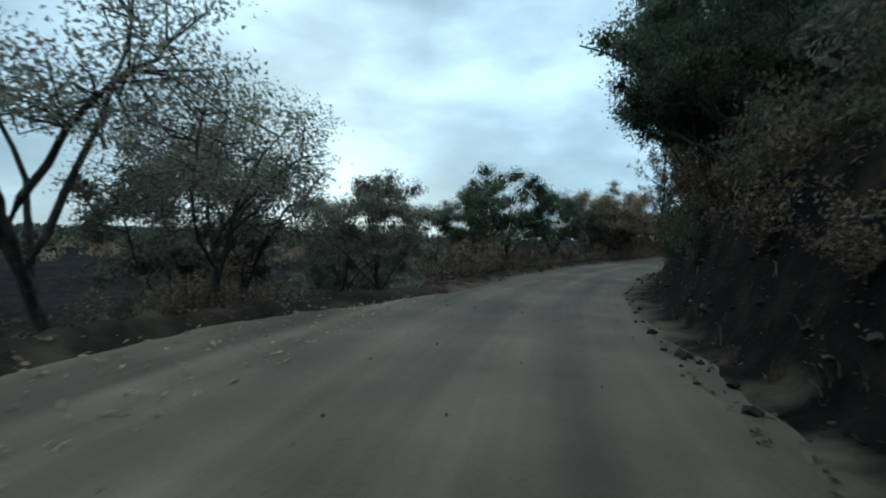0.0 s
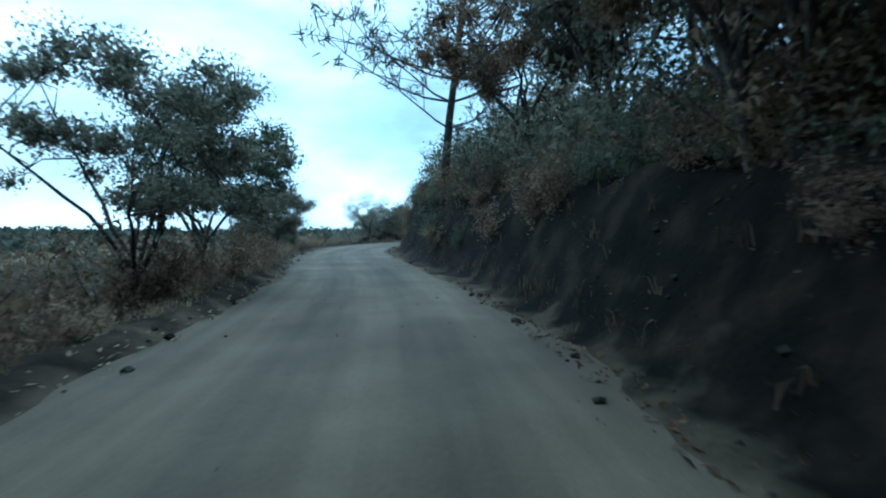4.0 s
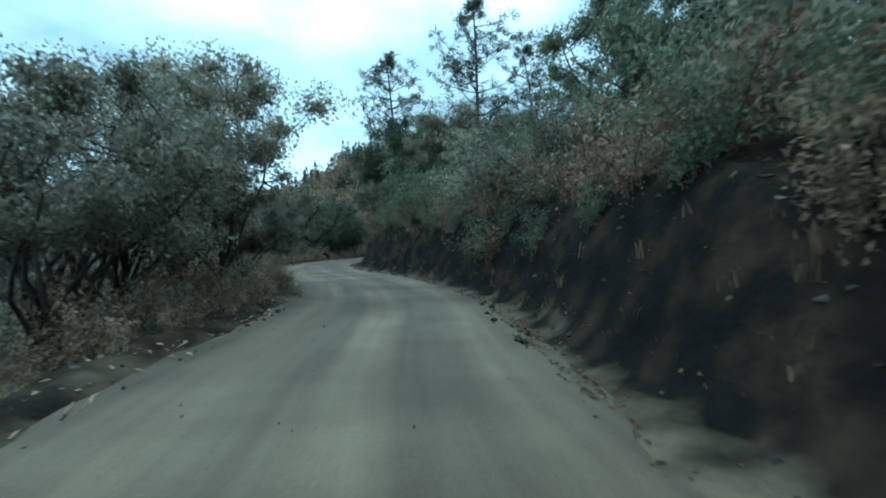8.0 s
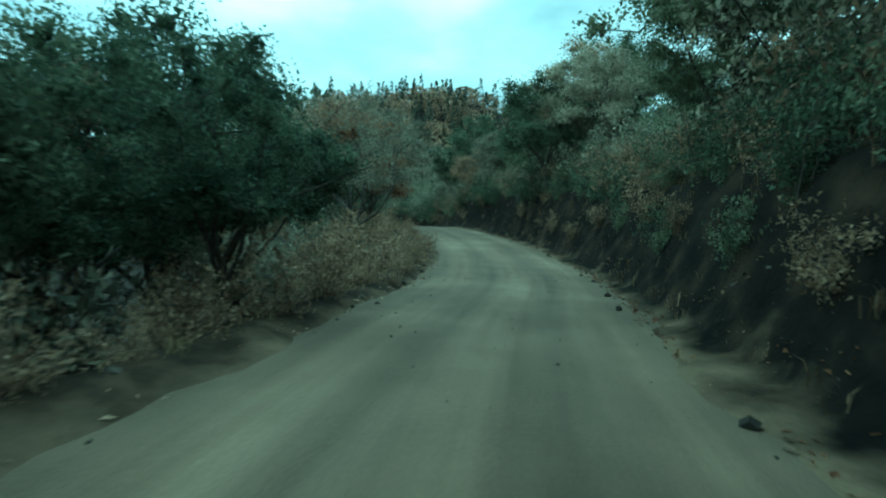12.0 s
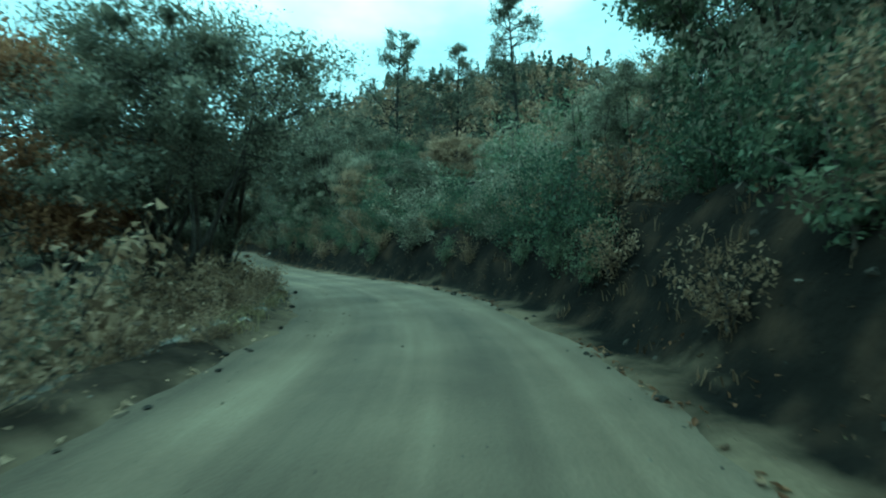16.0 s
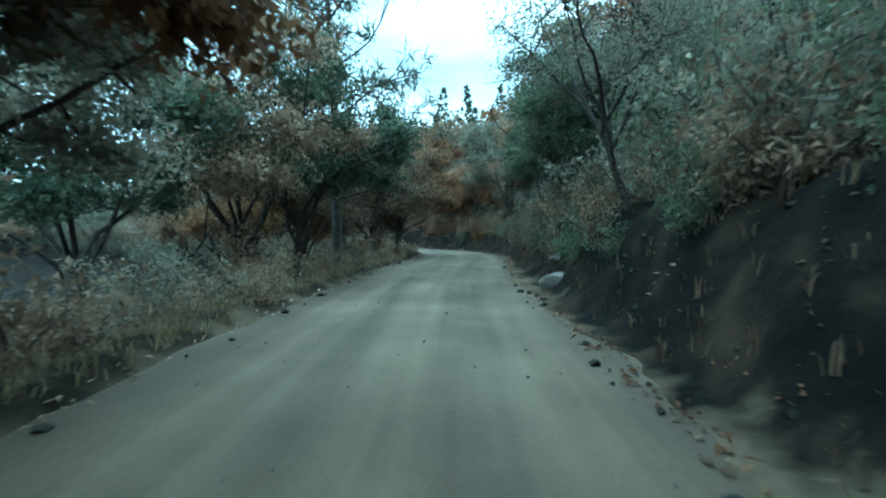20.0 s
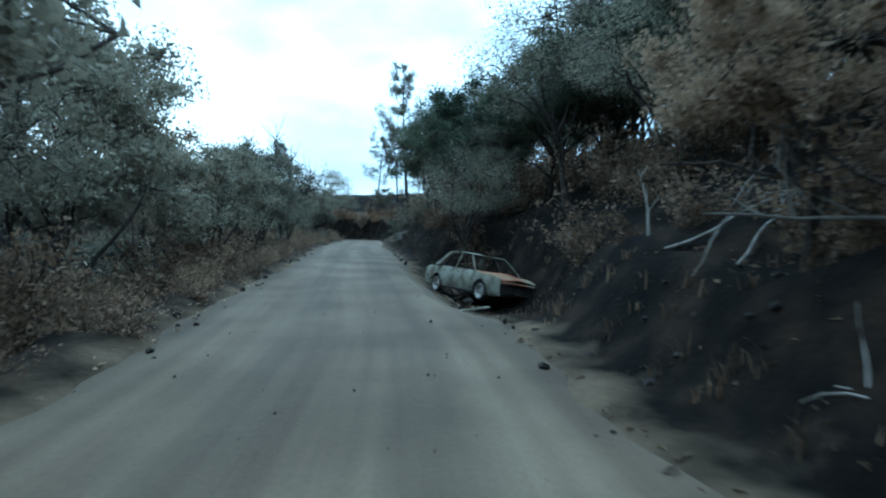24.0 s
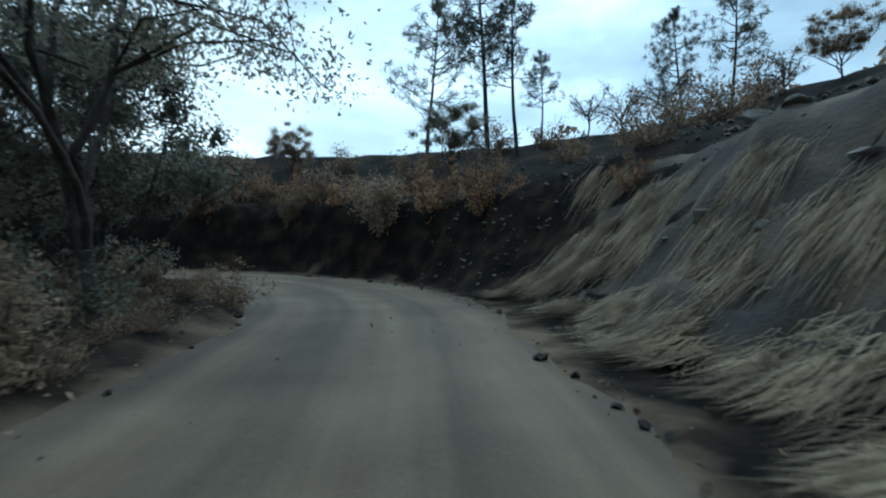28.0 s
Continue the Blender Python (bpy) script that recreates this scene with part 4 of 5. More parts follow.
plant("oak_olive", 233.7, 135.5, 8.7)
plant("oak_brown", 239.7, 139.6, 9.3)
plant("oak_olive", 243.0, 144.5, 8.3)
plant("oak_green", 246.4, 158.4, 6.3)
plant("oak_thin", 249.4, 187.0, 4.9)
plant("oak_thin", 249.2, 194.4, 7.8)
plant("oak_rust", 252.4, 155.2, 4.6)
plant("oak_thin", 250.2, 158.6, 6.0)
plant("oak_thin", 250.2, 161.7, 6.9)
plant("oak_green", 249.9, 166.0, 5.6)
plant("oak_thin", 253.5, 175.6, 5.2)
plant("oak_green", 251.9, 179.6, 7.5)
plant("oak_green", 251.9, 183.0, 8.9)
plant("oak_thin", 255.3, 187.4, 9.3)
plant("oak_green", 252.9, 192.1, 5.3)
# ---- trees that close the wood along the road ----
plant("oak_thin", -6.0, 11.2, 5.8)
plant("oak_olive", -3.8, 18.1, 4.7)
plant("oak_olive", -6.3, 27.6, 4.8)
plant("oak_olive", 13.0, 26.0, 4.1)
plant("oak_green", -9.9, 38.4, 8.9)
plant("oak_olive", 16.3, 37.1, 6.0)
plant("oak_brown", 10.2, 46.1, 6.4)
plant("oak_brown", 11.5, 52.5, 6.2)
plant("oak_brown", 32.3, 41.5, 6.9)
plant("oak_brown", 35.9, 41.6, 7.0)
plant("oak_brown", 26.5, 53.5, 8.4)
plant("oak_olive", 29.4, 84.1, 4.4)
plant("oak_olive", 30.6, 85.5, 4.8)
plant("oak_olive", 35.0, 97.5, 3.4)
plant("oak_bare", 46.0, 87.4, 5.6)
plant("oak_olive", 38.8, 106.8, 5.4)
plant("oak_olive", 42.8, 115.2, 7.5)
plant("oak_olive", 45.0, 108.1, 5.0)
plant("oak_brown", 61.5, 112.7, 7.3)
plant("oak_olive", 74.8, 79.2, 4.8)
plant("oak_brown", 77.1, 108.8, 6.1)
plant("oak_olive", 79.5, 109.7, 5.7)
plant("oak_olive", 84.9, 110.9, 4.8)
plant("oak_green", 92.3, 102.8, 5.9)
plant("oak_olive", 100.6, 114.8, 6.8)
plant("oak_green", 106.4, 114.0, 8.9)
plant("oak_green", 112.8, 99.4, 4.9)
plant("oak_green", 126.7, 88.9, 4.0)
plant("oak_olive", 128.0, 92.9, 5.6)
plant("oak_green", 130.3, 81.8, 5.0)
plant("oak_olive", 140.0, 109.1, 8.9)
plant("oak_olive", 174.2, 92.0, 4.6)
plant("oak_olive", 175.1, 89.8, 5.0)
plant("oak_olive", 170.0, 102.0, 3.6)
plant("oak_rust", 164.4, 116.5, 9.2)
plant("oak_green", 175.7, 92.8, 5.6)
plant("oak_green", 191.7, 98.7, 4.8)
plant("oak_rust", 178.5, 122.9, 4.9)
plant("oak_brown", 185.2, 128.9, 8.4)
plant("oak_brown", 191.5, 130.3, 6.5)
plant("oak_rust", 195.7, 131.9, 8.3)
plant("oak_brown", 206.3, 138.8, 8.9)
plant("oak_olive", 221.9, 123.6, 5.2)
plant("oak_brown", 252.0, 151.4, 3.2)
plant("oak_brown", 257.7, 155.1, 5.4)
plant("oak_olive", 232.1, 162.1, 7.2)
plant("oak_olive", 231.8, 170.6, 6.8)
plant("oak_brown", 228.8, 182.1, 8.1)
plant("oak_green", 242.6, 187.2, 7.2)
plant("oak_thin", 226.5, 191.7, 8.4)
plant("oak_green", 247.1, 199.8, 4.3)
plant("oak_green", 251.2, 200.5, 3.2)
plant("oak_thin", 229.5, 208.4, 8.0)
plant("oak_brown", 257.7, 210.9, 5.7)
plant("oak_brown", 227.3, 216.0, 7.9)
plant("oak_olive", 243.4, 234.1, 3.6)
plant("oak_brown", 235.8, 240.5, 3.3)

# ---- growth that fills the roadside: uphill ----
thicket("bank_scrub", "dry brown scrub along the top of the bank", "shrub_brown", 22, 398, 4.2, 5.6, 2.1, 1.0, 2.2, 1)
thicket("bank_brush", "dusty olive brush above the bank", "shrub_olive", 22, 112, 5.4, 8.0, 2.0, 2.4, 4.0, 2)
thicket("bank_brush_upper", "dusty olive brush above the bank", "shrub_olive", 132, 340, 5.2, 8.0, 2.1, 2.0, 3.6, 3)
thicket("green_brush", "dark green brush above the bank", "shrub_green", 22, 340, 6.0, 10.0, 2.6, 2.4, 4.2, 4)
row(["shrub_brown", "shrub_olive", "shrub_bare"], 22, 396, 3.9, 5.2, 8.0, 1.2, 2.4, 11)
row(["shrub_green", "shrub_olive"], 132, 340, 5.0, 7.0, 9.0, 2.4, 3.8, 12)
row(["shrub_brown", "shrub_rust"], 420, 462, 3.8, 6.5, 2.6, 1.2, 2.2, 16)
thicket("bank_tangle", "dark tangled growth hanging over the bank", "shrub_green", 22, 345, 3.5, 4.6, 2.2, 0.8, 1.7, 5)
thicket("bank_ivy", "dense dark growth covering the bank face", "shrub_green", 194, 300, 3.8, 5.6, 1.1, 1.2, 2.4, 34)
thicket("bank_tangle_dry", "dry tangled growth hanging over the bank", "shrub_brown", 22, 345, 3.4, 4.4, 3.4, 0.7, 1.5, 6)
thicket("rusty_brush", "rusty dry brush on the bank below the oaks", "shrub_rust", 342, 353, 3.7, 6.5, 0.42, 0.8, 1.6, 7)
thicket("dark_brush", "dark scrub under the burnt oaks", "shrub_brown", 343, 396, 6.5, 16.0, 0.8, 1.4, 3.0, 8)
thicket("crest_scrub", "dark brown scrub on the burnt slope round the bend", "shrub_brown", 419, 478, 4.4, 15.0, 0.55, 0.8, 2.0, 9)
thicket("bend_shrubs", "reddish dry shrubs along the outside of the bend", "shrub_rust", 422, 462, 3.8, 6.5, 1.6, 1.0, 2.0, 10)
thicket("cutting_scrub", "dark scrub hanging over the bank before the cutting", "shrub_brown", 393, 407, 3.9, 12.0, 0.32, 0.8, 1.8, 35)
# ---- downhill ----
thicket("verge_scrub", "brown scrub down the outer verge", "shrub_brown", 54, 112, -6.5, -3.6, 1.1, 1.2, 2.2, 21)
thicket("shoulder_scrub", "brown scrub below the wide road shoulder", "shrub_brown", 22, 56, -11.0, -6.6, 0.6, 1.2, 2.4, 36)
thicket("verge_scrub_open", "low brown scrub on the open outer slope", "shrub_brown", 112, 150, -14.0, -4.2, 0.9, 0.8, 1.6, 22)
thicket("verge_scrub_mid", "brown scrub down the outer verge", "shrub_brown", 150, 345, -7.0, -4.2, 1.7, 1.4, 2.6, 23)
thicket("verge_scrub_end", "brown scrub down the outer verge", "shrub_brown", 345, 478, -7.5, -4.2, 1.5, 1.2, 2.4, 24)
thicket("verge_brush", "dusty olive brush on the outer slope", "shrub_olive", 150, 478, -11.0, -6.0, 2.4, 2.0, 3.6, 25)
thicket("verge_fringe", "low brown fringe of weeds along the outer verge", "shrub_brown", 54, 440, -3.9, -2.75, 1.0, 0.4, 1.0, 33, 0.30)
row(["shrub_olive", "shrub_brown"], 56, 470, -5.4, -4.0, 9.0, 1.2, 2.2, 26)


# ---- far woods: clumps of crown on the ridge and in the valley, one sheet of growth ----
def far_woods(name, label, mat, spots, seed, size, per, slender):
    rng = np.random.default_rng(seed)
    centres, scales = [], []
    for x, y, h in spots:
        z = height_at(x, y)
        n = per
        f = rng.uniform(0.12, 1, n)
        rad = h * slender * (1.1 - f) if slender < 0.3 else h * slender * np.sqrt(np.clip(1 - (2 * f - 1) ** 2, 0.05, 1))
        az = rng.uniform(0, 2 * math.pi, n)
        centres.append(np.column_stack([x + np.cos(az) * rad, y + np.sin(az) * rad, z + f * h]))
        scales.append(np.full(n, h))
    c = np.concatenate(centres)
    v, f = leaves(rng, c, 1, 0.05, size, 1.0, 1.0)
    return tagged(new(name, mesh_of(name, v, f, mat)), label, "woods", kind="stuff")


def spots_in(seed, n, x0, x1, y0, y1, h0, h1, keep=46):
    rng = np.random.default_rng(seed)
    x, y, h = rng.uniform(x0, x1, n), rng.uniform(y0, y1, n), rng.uniform(h0, h1, n)
    d = near_line(x, y)[0]
    m = np.abs(d) > keep
    return list(zip(x[m], y[m], h[m]))


far_woods("ridge_woods", "brown and olive oak woods covering the ridge", M_BROWN, spots_in(1, 1500, 262, 480, -120, 330, 5, 9), 1, 1.15, 130, 0.55)
far_woods("ridge_pines", "dark pines along the crest of the ridge", M_PINE, spots_in(2, 520, 290, 480, -120, 330, 9, 16), 2, 1.3, 90, 0.16)
far_woods("valley_woods", "grey-brown brush and oaks down the valley", M_OLIVE, spots_in(3, 1000, -60, 230, 80, 400, 3, 6, 42), 3, 0.85, 120, 0.55)
far_woods("distant_woods", "dark woods over the distant low hills", M_PINE, spots_in(5, 2600, -900, 700, 240, 1500, 8, 17, 190), 5, 5.0, 16, 0.5)
far_woods("distant_brush", "brown brush over the valley floor", M_BROWN, spots_in(6, 1500, -500, 230, 200, 800, 4, 8, 130), 6, 3.0, 14, 0.6)
far_woods("hill_woods", "olive oak woods on the slope above the road", M_OLIVE, spots_in(4, 1000, 20, 320, -50, 240, 4, 7, 44), 4, 0.9, 140, 0.5)

# ---- oaks that reach over the road from the bank ----
for s, d, h in [(57, 5.3, 9.6), (61, 5.6, 9.8), (65, 6.4, 9.0), (207, 5.3, 9.8), (210, 5.9, 10.0), (214, 5.6, 9.6), (198, 6.0, 9.0), (188, 6.2, 8.0)]:
    x, y = on_road(s, d)
    plant("oak_green", x, y, h, wide=1.1)
for s, d, h, kind in [(347.5, 5.6, 6.6, "oak_rust"), (350.5, 5.4, 5.4, "oak_rust"), (350.0, 7.6, 6.6, "oak_brown"), (354.5, 7.6, 6.2, "oak_green")]:
    x, y = on_road(s, d)
    plant(kind, x, y, h, wide=1.1)
for s, d, h in [(364, 8.5, 6.8), (367, 10.5, 6.9), (372, 9.2, 6.8), (375, 11.0, 7.1), (361, 11.5, 6.8), (358, 9.0, 6.5), (369, 13.5, 7.2), (379, 6.6, 6.6), (383, 7.0, 6.8), (388, 7.8, 6.5), (377, 8.6, 6.9)]:
    x, y = on_road(s, d)
    plant("oak_green", x, y, h, wide=1.1)
for s, d, h in [(294, 5.9, 9.2), (298.5, 5.5, 9.0), (303, 5.8, 9.0)]:
    x, y = on_road(s, d)
    plant("oak_olive", x, y, h, wide=1.1)

# ---- the burnt-out car ----
M_SHELL = material("burnt_cream_paint", [(0.30, (0.055, 0.034, 0.022)), (0.42, (0.12, 0.105, 0.072)), (0.55, (0.205, 0.195, 0.145)), (0.75, (0.29, 0.28, 0.22))], 2.4, 0.8, 0.3, 18.0)
M_RUSTY = material("rusted_bonnet", [(0.30, (0.11, 0.055, 0.028)), (0.46, (0.27, 0.115, 0.052)), (0.58, (0.24, 0.18, 0.11)), (0.75, (0.27, 0.25, 0.18))], 2.4, 0.85, 0.3, 16.0)
M_SOOT = material("sooty_metal", [(0.35, (0.012, 0.011, 0.010)), (0.65, (0.05, 0.042, 0.036))], 3.0, 0.8, 0.4, 20.0)
M_RIM = material("bare_steel_rim", [(0.35, (0.22, 0.20, 0.17)), (0.65, (0.42, 0.40, 0.36))], 6.0, 0.55, 0.2, 30.0, metal=0.4)
M_SPRAY = material("orange_spray_paint", [(0.35, (0.45, 0.07, 0.03)), (0.65, (0.62, 0.12, 0.06))], 8.0, 0.7, 0.0, 30.0)


def sheet(name, pts, thick, mat, parent, label="", smooth=True):
    """A pressed-metal panel: a grid of points given a thickness."""
    p = np.array(pts, float)
    nu, nv = p.shape[:2]
    du, dv = np.gradient(p, axis=0), np.gradient(p, axis=1)
    n = np.cross(du, dv)
    n /= np.linalg.norm(n, axis=2, keepdims=True) + 1e-9
    v = np.concatenate([p.reshape(-1, 3), (p - n * thick).reshape(-1, 3)])
    f = grid_faces(nu, nv)
    k = nu * nv
    faces = [*f.tolist(), *(f[:, ::-1] + k).tolist()]
    rim = [i * nv for i in range(nu)] + [(nu - 1) * nv + j for j in range(1, nv)] + [i * nv + nv - 1 for i in range(nu - 2, -1, -1)] + list(range(nv - 2, 0, -1))
    for a, b in zip(rim, rim[1:] + rim[:1]):
        faces.append([b, a, a + k, b + k])
    return child(name, mesh_of(name, v, faces, mat, False), parent, label)


def rod(name, pts, mat, parent, label="", sides=6):
    v, f = tubes([pts], sides)
    n = len(pts)
    f = list(f) + [tuple(range(sides))[::-1], tuple(range((n - 1) * sides, n * sides))]
    return child(name, mesh_of(name, v, f, mat), parent, label)


def lathe(name, profile, mat, parent, label="", axis="y", sides=24, at=(0, 0, 0)):
    """A turned part: profile of (radius, height along the axis)."""
    ang = np.linspace(0, 2 * math.pi, sides, endpoint=False)
    v = [(r * math.cos(a), h, r * math.sin(a)) if axis == "y" else (r * math.cos(a), r * math.sin(a), h) for r, h in profile for a in ang]
    f = []
    for i in range(len(profile) - 1):
        for k in range(sides):
            k2 = (k + 1) % sides
            f.append((i * sides + k, i * sides + k2, (i + 1) * sides + k2, (i + 1) * sides + k))
    ob = child(name, mesh_of(name, v, f, mat, True), parent, label)
    ob.location = at
    return ob


def belt(x):
    return float(np.interp(x, [-2.15, -1.9, -0.9, 0.9, 2.0, 2.15], [0.80, 0.86, 0.88, 0.84, 0.72, 0.66]))


def half(x):
    return float(np.interp(x, [-2.15, -1.8, -0.8, 0.8, 1.8, 2.15], [0.70, 0.77, 0.82, 0.82, 0.77, 0.70]))


def sill(x):
    z = 0.24
    for w in (-1.2, 1.3):
        if abs(x - w) < 0.36:
            z = max(z, 0.26 + math.sqrt(0.36**2 - (x - w) ** 2))
    return z


def side_panel(name, x0, x1, side, parent, mat, label=""):
    xs = np.linspace(x0, x1, max(6, int((x1 - x0) / 0.06)))
    grid = []
    for x in xs:
        b, t = sill(x), belt(x)
        col = []
        for q in np.linspace(0, 1, 7):
            z = b + (t - b) * q
            col.append((x, side * half(x) * (1 - 0.10 * ((z - 0.52) / 0.36) ** 2), z))
        grid.append(col)
    grid = np.array(grid)
    return sheet(name, grid if side < 0 else grid[:, ::-1], 0.02, mat, parent, label)


def wreck(m):
    car = tagged(new("burnt_car"), "burnt-out cream saloon car with rusty bonnet and no glass", "car")
    for side in (-1, 1):
        side_panel("front_wing", 0.88, 2.13, side, car, M_SHELL)
        side_panel("front_door", -0.04, 0.86, side, car, M_SHELL)
        side_panel("rear_door", -0.92, -0.06, side, car, M_SHELL)
        side_panel("rear_quarter", -2.14, -0.94, side, car, M_SHELL)
        a = 0.56 * side
        w = 0.76 * side
        rod("windscreen_pillar", [(0.95, w, 0.85, 0.022), (0.62, 0.66 * side, 1.13, 0.020), (0.36, a, 1.33, 0.019)], M_SHELL, car)
        rod("centre_pillar", [(-0.05, 0.80 * side, 0.86, 0.028), (-0.10, 0.68 * side, 1.12, 0.04), (-0.16, a, 1.35, 0.021)], M_SHELL, car)
        rod("quarter_pillar", [(-0.92, 0.79 * side, 0.88, 0.015), (-0.84, 0.66 * side, 1.14, 0.014), (-0.76, a, 1.34, 0.02)], M_SHELL, car)
        sheet("rear_pillar", [[(-1.42 + 0.46 * q, (0.76 - 0.20 * q) * side, 0.88 + 0.45 * q), (-1.06 + 0.26 * q, (0.78 - 0.22 * q) * side, 0.89 + 0.45 * q)] for q in np.linspace(0, 1, 5)][::-side], 0.03, M_SHELL, car)
        rod("roof_rail", [(0.36, a, 1.33, 0.022), (-0.2, a, 1.365, 0.022), (-0.65, a, 1.355, 0.022), (-0.95, a, 1.335, 0.022)], M_SHELL, car)
        rod("sill_rail", [(0.95, 0.74 * side, 0.24, 0.05), (-0.85, 0.74 * side, 0.24, 0.05)], M_SOOT, car)
    ys = np.linspace(-0.56, 0.56, 9)
    sheet("roof", [[(x, y, 1.35 + 0.03 * math.cos(y * 2.4) - 0.05 * ((x + 0.35) / 0.7) ** 2 * 0.5 - 0.02 * math.sin(5 * x + 3 * y)) for y in ys] for x in np.linspace(-0.95, 0.36, 10)], 0.02, M_SHELL, car, "buckled pale roof")
    yb = np.linspace(-1, 1, 11)
    sheet("bonnet", [[(x, q * (half(x) - 0.07), belt(x) + 0.035 * (1 - q * q) + 0.012 * math.sin(7 * x + 4 * q)) for q in yb] for x in np.linspace(0.90, 2.13, 14)], 0.02, M_RUSTY, car, "rust-stained bonnet")
    sheet("boot_lid", [[(x, q * (half(x) - 0.07), belt(x) + 0.02 * (1 - q * q)) for q in yb] for x in np.linspace(-2.13, -1.22, 10)], 0.02, M_SHELL, car)
    sheet("tail_panel", [[(-2.14 - 0.02 * (1 - q * q), q * 0.70, z) for q in yb] for z in np.linspace(0.34, 0.79, 5)][::-1], 0.02, M_SHELL, car)
    sheet("front_panel", [[(2.08, q * 0.66, z) for q in yb] for z in np.linspace(0.30, 0.56, 4)], 0.02, M_SOOT, car, "sooty gap where the grille was")
    rod("front_crossmember", [(2.12, -0.66, 0.60, 0.035), (2.15, 0, 0.60, 0.035), (2.12, 0.66, 0.60, 0.035)], M_RUSTY, car)
    sheet("floor_pan", [[(x, y, 0.24 + 0.05 * math.exp(-((y / 0.12) ** 2))) for y in np.linspace(-0.72, 0.72, 9)] for x in np.linspace(-2.0, 2.0, 9)], 0.03, M_SOOT, car)
    sheet("dashboard", [[(0.80 - 0.1 * q, y, 0.60 + 0.26 * q) for y in np.linspace(-0.70, 0.70, 5)] for q in np.linspace(0, 1, 4)], 0.05, M_SOOT, car)
    for y in (-0.36, 0.36):
        frame_ob = rod("seat_frame", [(0.15, y - 0.2, 0.42, 0.02), (0.15, y + 0.2, 0.42, 0.02), (-0.25, y + 0.2, 0.44, 0.02), (-0.45, y + 0.18, 0.98, 0.02), (-0.45, y - 0.18, 0.98, 0.02), (-0.25, y - 0.2, 0.44, 0.02), (0.15, y - 0.2, 0.42, 0.02)], M_SOOT, car)
        for q in np.linspace(0.15, 0.85, 4):
            rod("seat_spring", [(-0.25 - 0.2 * q, y - 0.19, 0.44 + 0.54 * q, 0.008), (-0.25 - 0.2 * q, y + 0.19, 0.44 + 0.54 * q, 0.008)], M_SOOT, frame_ob)
    sheet("rear_seat", [[(-1.0 - 0.25 * q, y, 0.40 + 0.46 * q) for y in np.linspace(-0.6, 0.6, 5)] for q in np.linspace(0, 1, 4)], 0.06, M_SOOT, car)
    ring = [(0.62 + 0.05 * math.sin(t), -0.36 + 0.18 * math.cos(t), 0.86 + 0.17 * math.sin(t), 0.012) for t in np.linspace(0, 2 * math.pi, 17)]
    rod("steering_wheel", ring, M_SOOT, car)
    for x in (-1.2, 1.3):
        for side in (-1, 1):
            wheel(car, (x, 0.70 * side, 0.27), side)
    for x, y, dx, dy in ((1.25, 0.05, 0.34, 0.16), (1.28, 0.20, -0.05, 0.32), (1.62, -0.08, 0.05, 0.26), (1.15, -0.25, 0.22, -0.10)):
        strip = []
        for q in np.linspace(0, 1, 6):
            px, py = x + dx * q, y + dy * q
            z = belt(px) + 0.035 * (1 - (py / (half(px) - 0.07)) ** 2) + 0.012 * math.sin(7 * px + 4 * py / (half(px) - 0.07)) + 0.009
            nx, ny = -dy, dx
            ln = math.hypot(nx, ny)
            strip.append([(px + nx / ln * 0.035, py + ny / ln * 0.035, z), (px - nx / ln * 0.035, py - ny / ln * 0.035, z)])
        sheet("spray_mark", strip, 0.004, M_SPRAY, car, "orange spray-painted stroke")
    rod("door_handle", [(-0.76, -0.835, 0.74, 0.012), (-0.66, -0.84, 0.74, 0.012)], M_SOOT, car)
    rod("door_handle", [(0.08, -0.835, 0.74, 0.012), (0.18, -0.84, 0.74, 0.012)], M_SOOT, car)
    car.matrix_basis = m
    return car


WRECK_Z = 1.52


def wheel(parent, at, side):
    """A steel wheel with the burnt remains of its tyre."""
    hub = lathe("wheel", [(0.0, 0.03 * side), (0.05, 0.035 * side), (0.07, 0.01 * side), (0.12, 0.0), (0.15, 0.03 * side), (0.175, 0.035 * side), (0.185, 0.08 * side), (0.20, 0.085 * side), (0.20, -0.08 * side), (0.17, -0.08 * side)], M_RIM, parent, "bare steel wheel rim")
    lathe("burnt_tyre", [(0.20, 0.07), (0.245, 0.06), (0.265, 0.0), (0.245, -0.06), (0.20, -0.07)], M_SOOT, hub)
    hub.location = at
    return hub


wreck(pose(241.3, 174.4, WRECK_Z, 0, 0, -73.0) @ pose(0, 0, 0, -9.5, 0.1, 0) @ Matrix.Diagonal((1.06, 1.06, 1.02, 1)))

loose = tagged(new("loose_wheel"), "pale bare steel wheel leaning on the bank", "wheel")
wheel(loose, (0, 0, 0.26), 1)
loose.matrix_basis = pose(243.0, 171.4, height_at(243.0, 171.4) - 0.02, 18, 0, 70)
plank_x, plank_y = on_road(365, 2.5)
plank = new("fallen_trim", mesh_of("fallen_trim", [(x, y, z + 0.01 * math.sin(3 * x)) for x in (-0.45, -0.15, 0.15, 0.45) for y, z in ((-0.05, 0), (0.05, 0), (0.04, 0.03), (-0.04, 0.03))],
             [(i * 4 + a, i * 4 + (a + 1) % 4, i * 4 + 4 + (a + 1) % 4, i * 4 + 4 + a) for i in range(3) for a in range(4)] + [(3, 2, 1, 0), (12, 13, 14, 15)], M_SHELL))
tagged(plank, "pale strip of car trim lying on the verge", "car trim")
plank.matrix_basis = pose(plank_x, plank_y, height_at(plank_x, plank_y) + 0.07, 0, 0, 25)


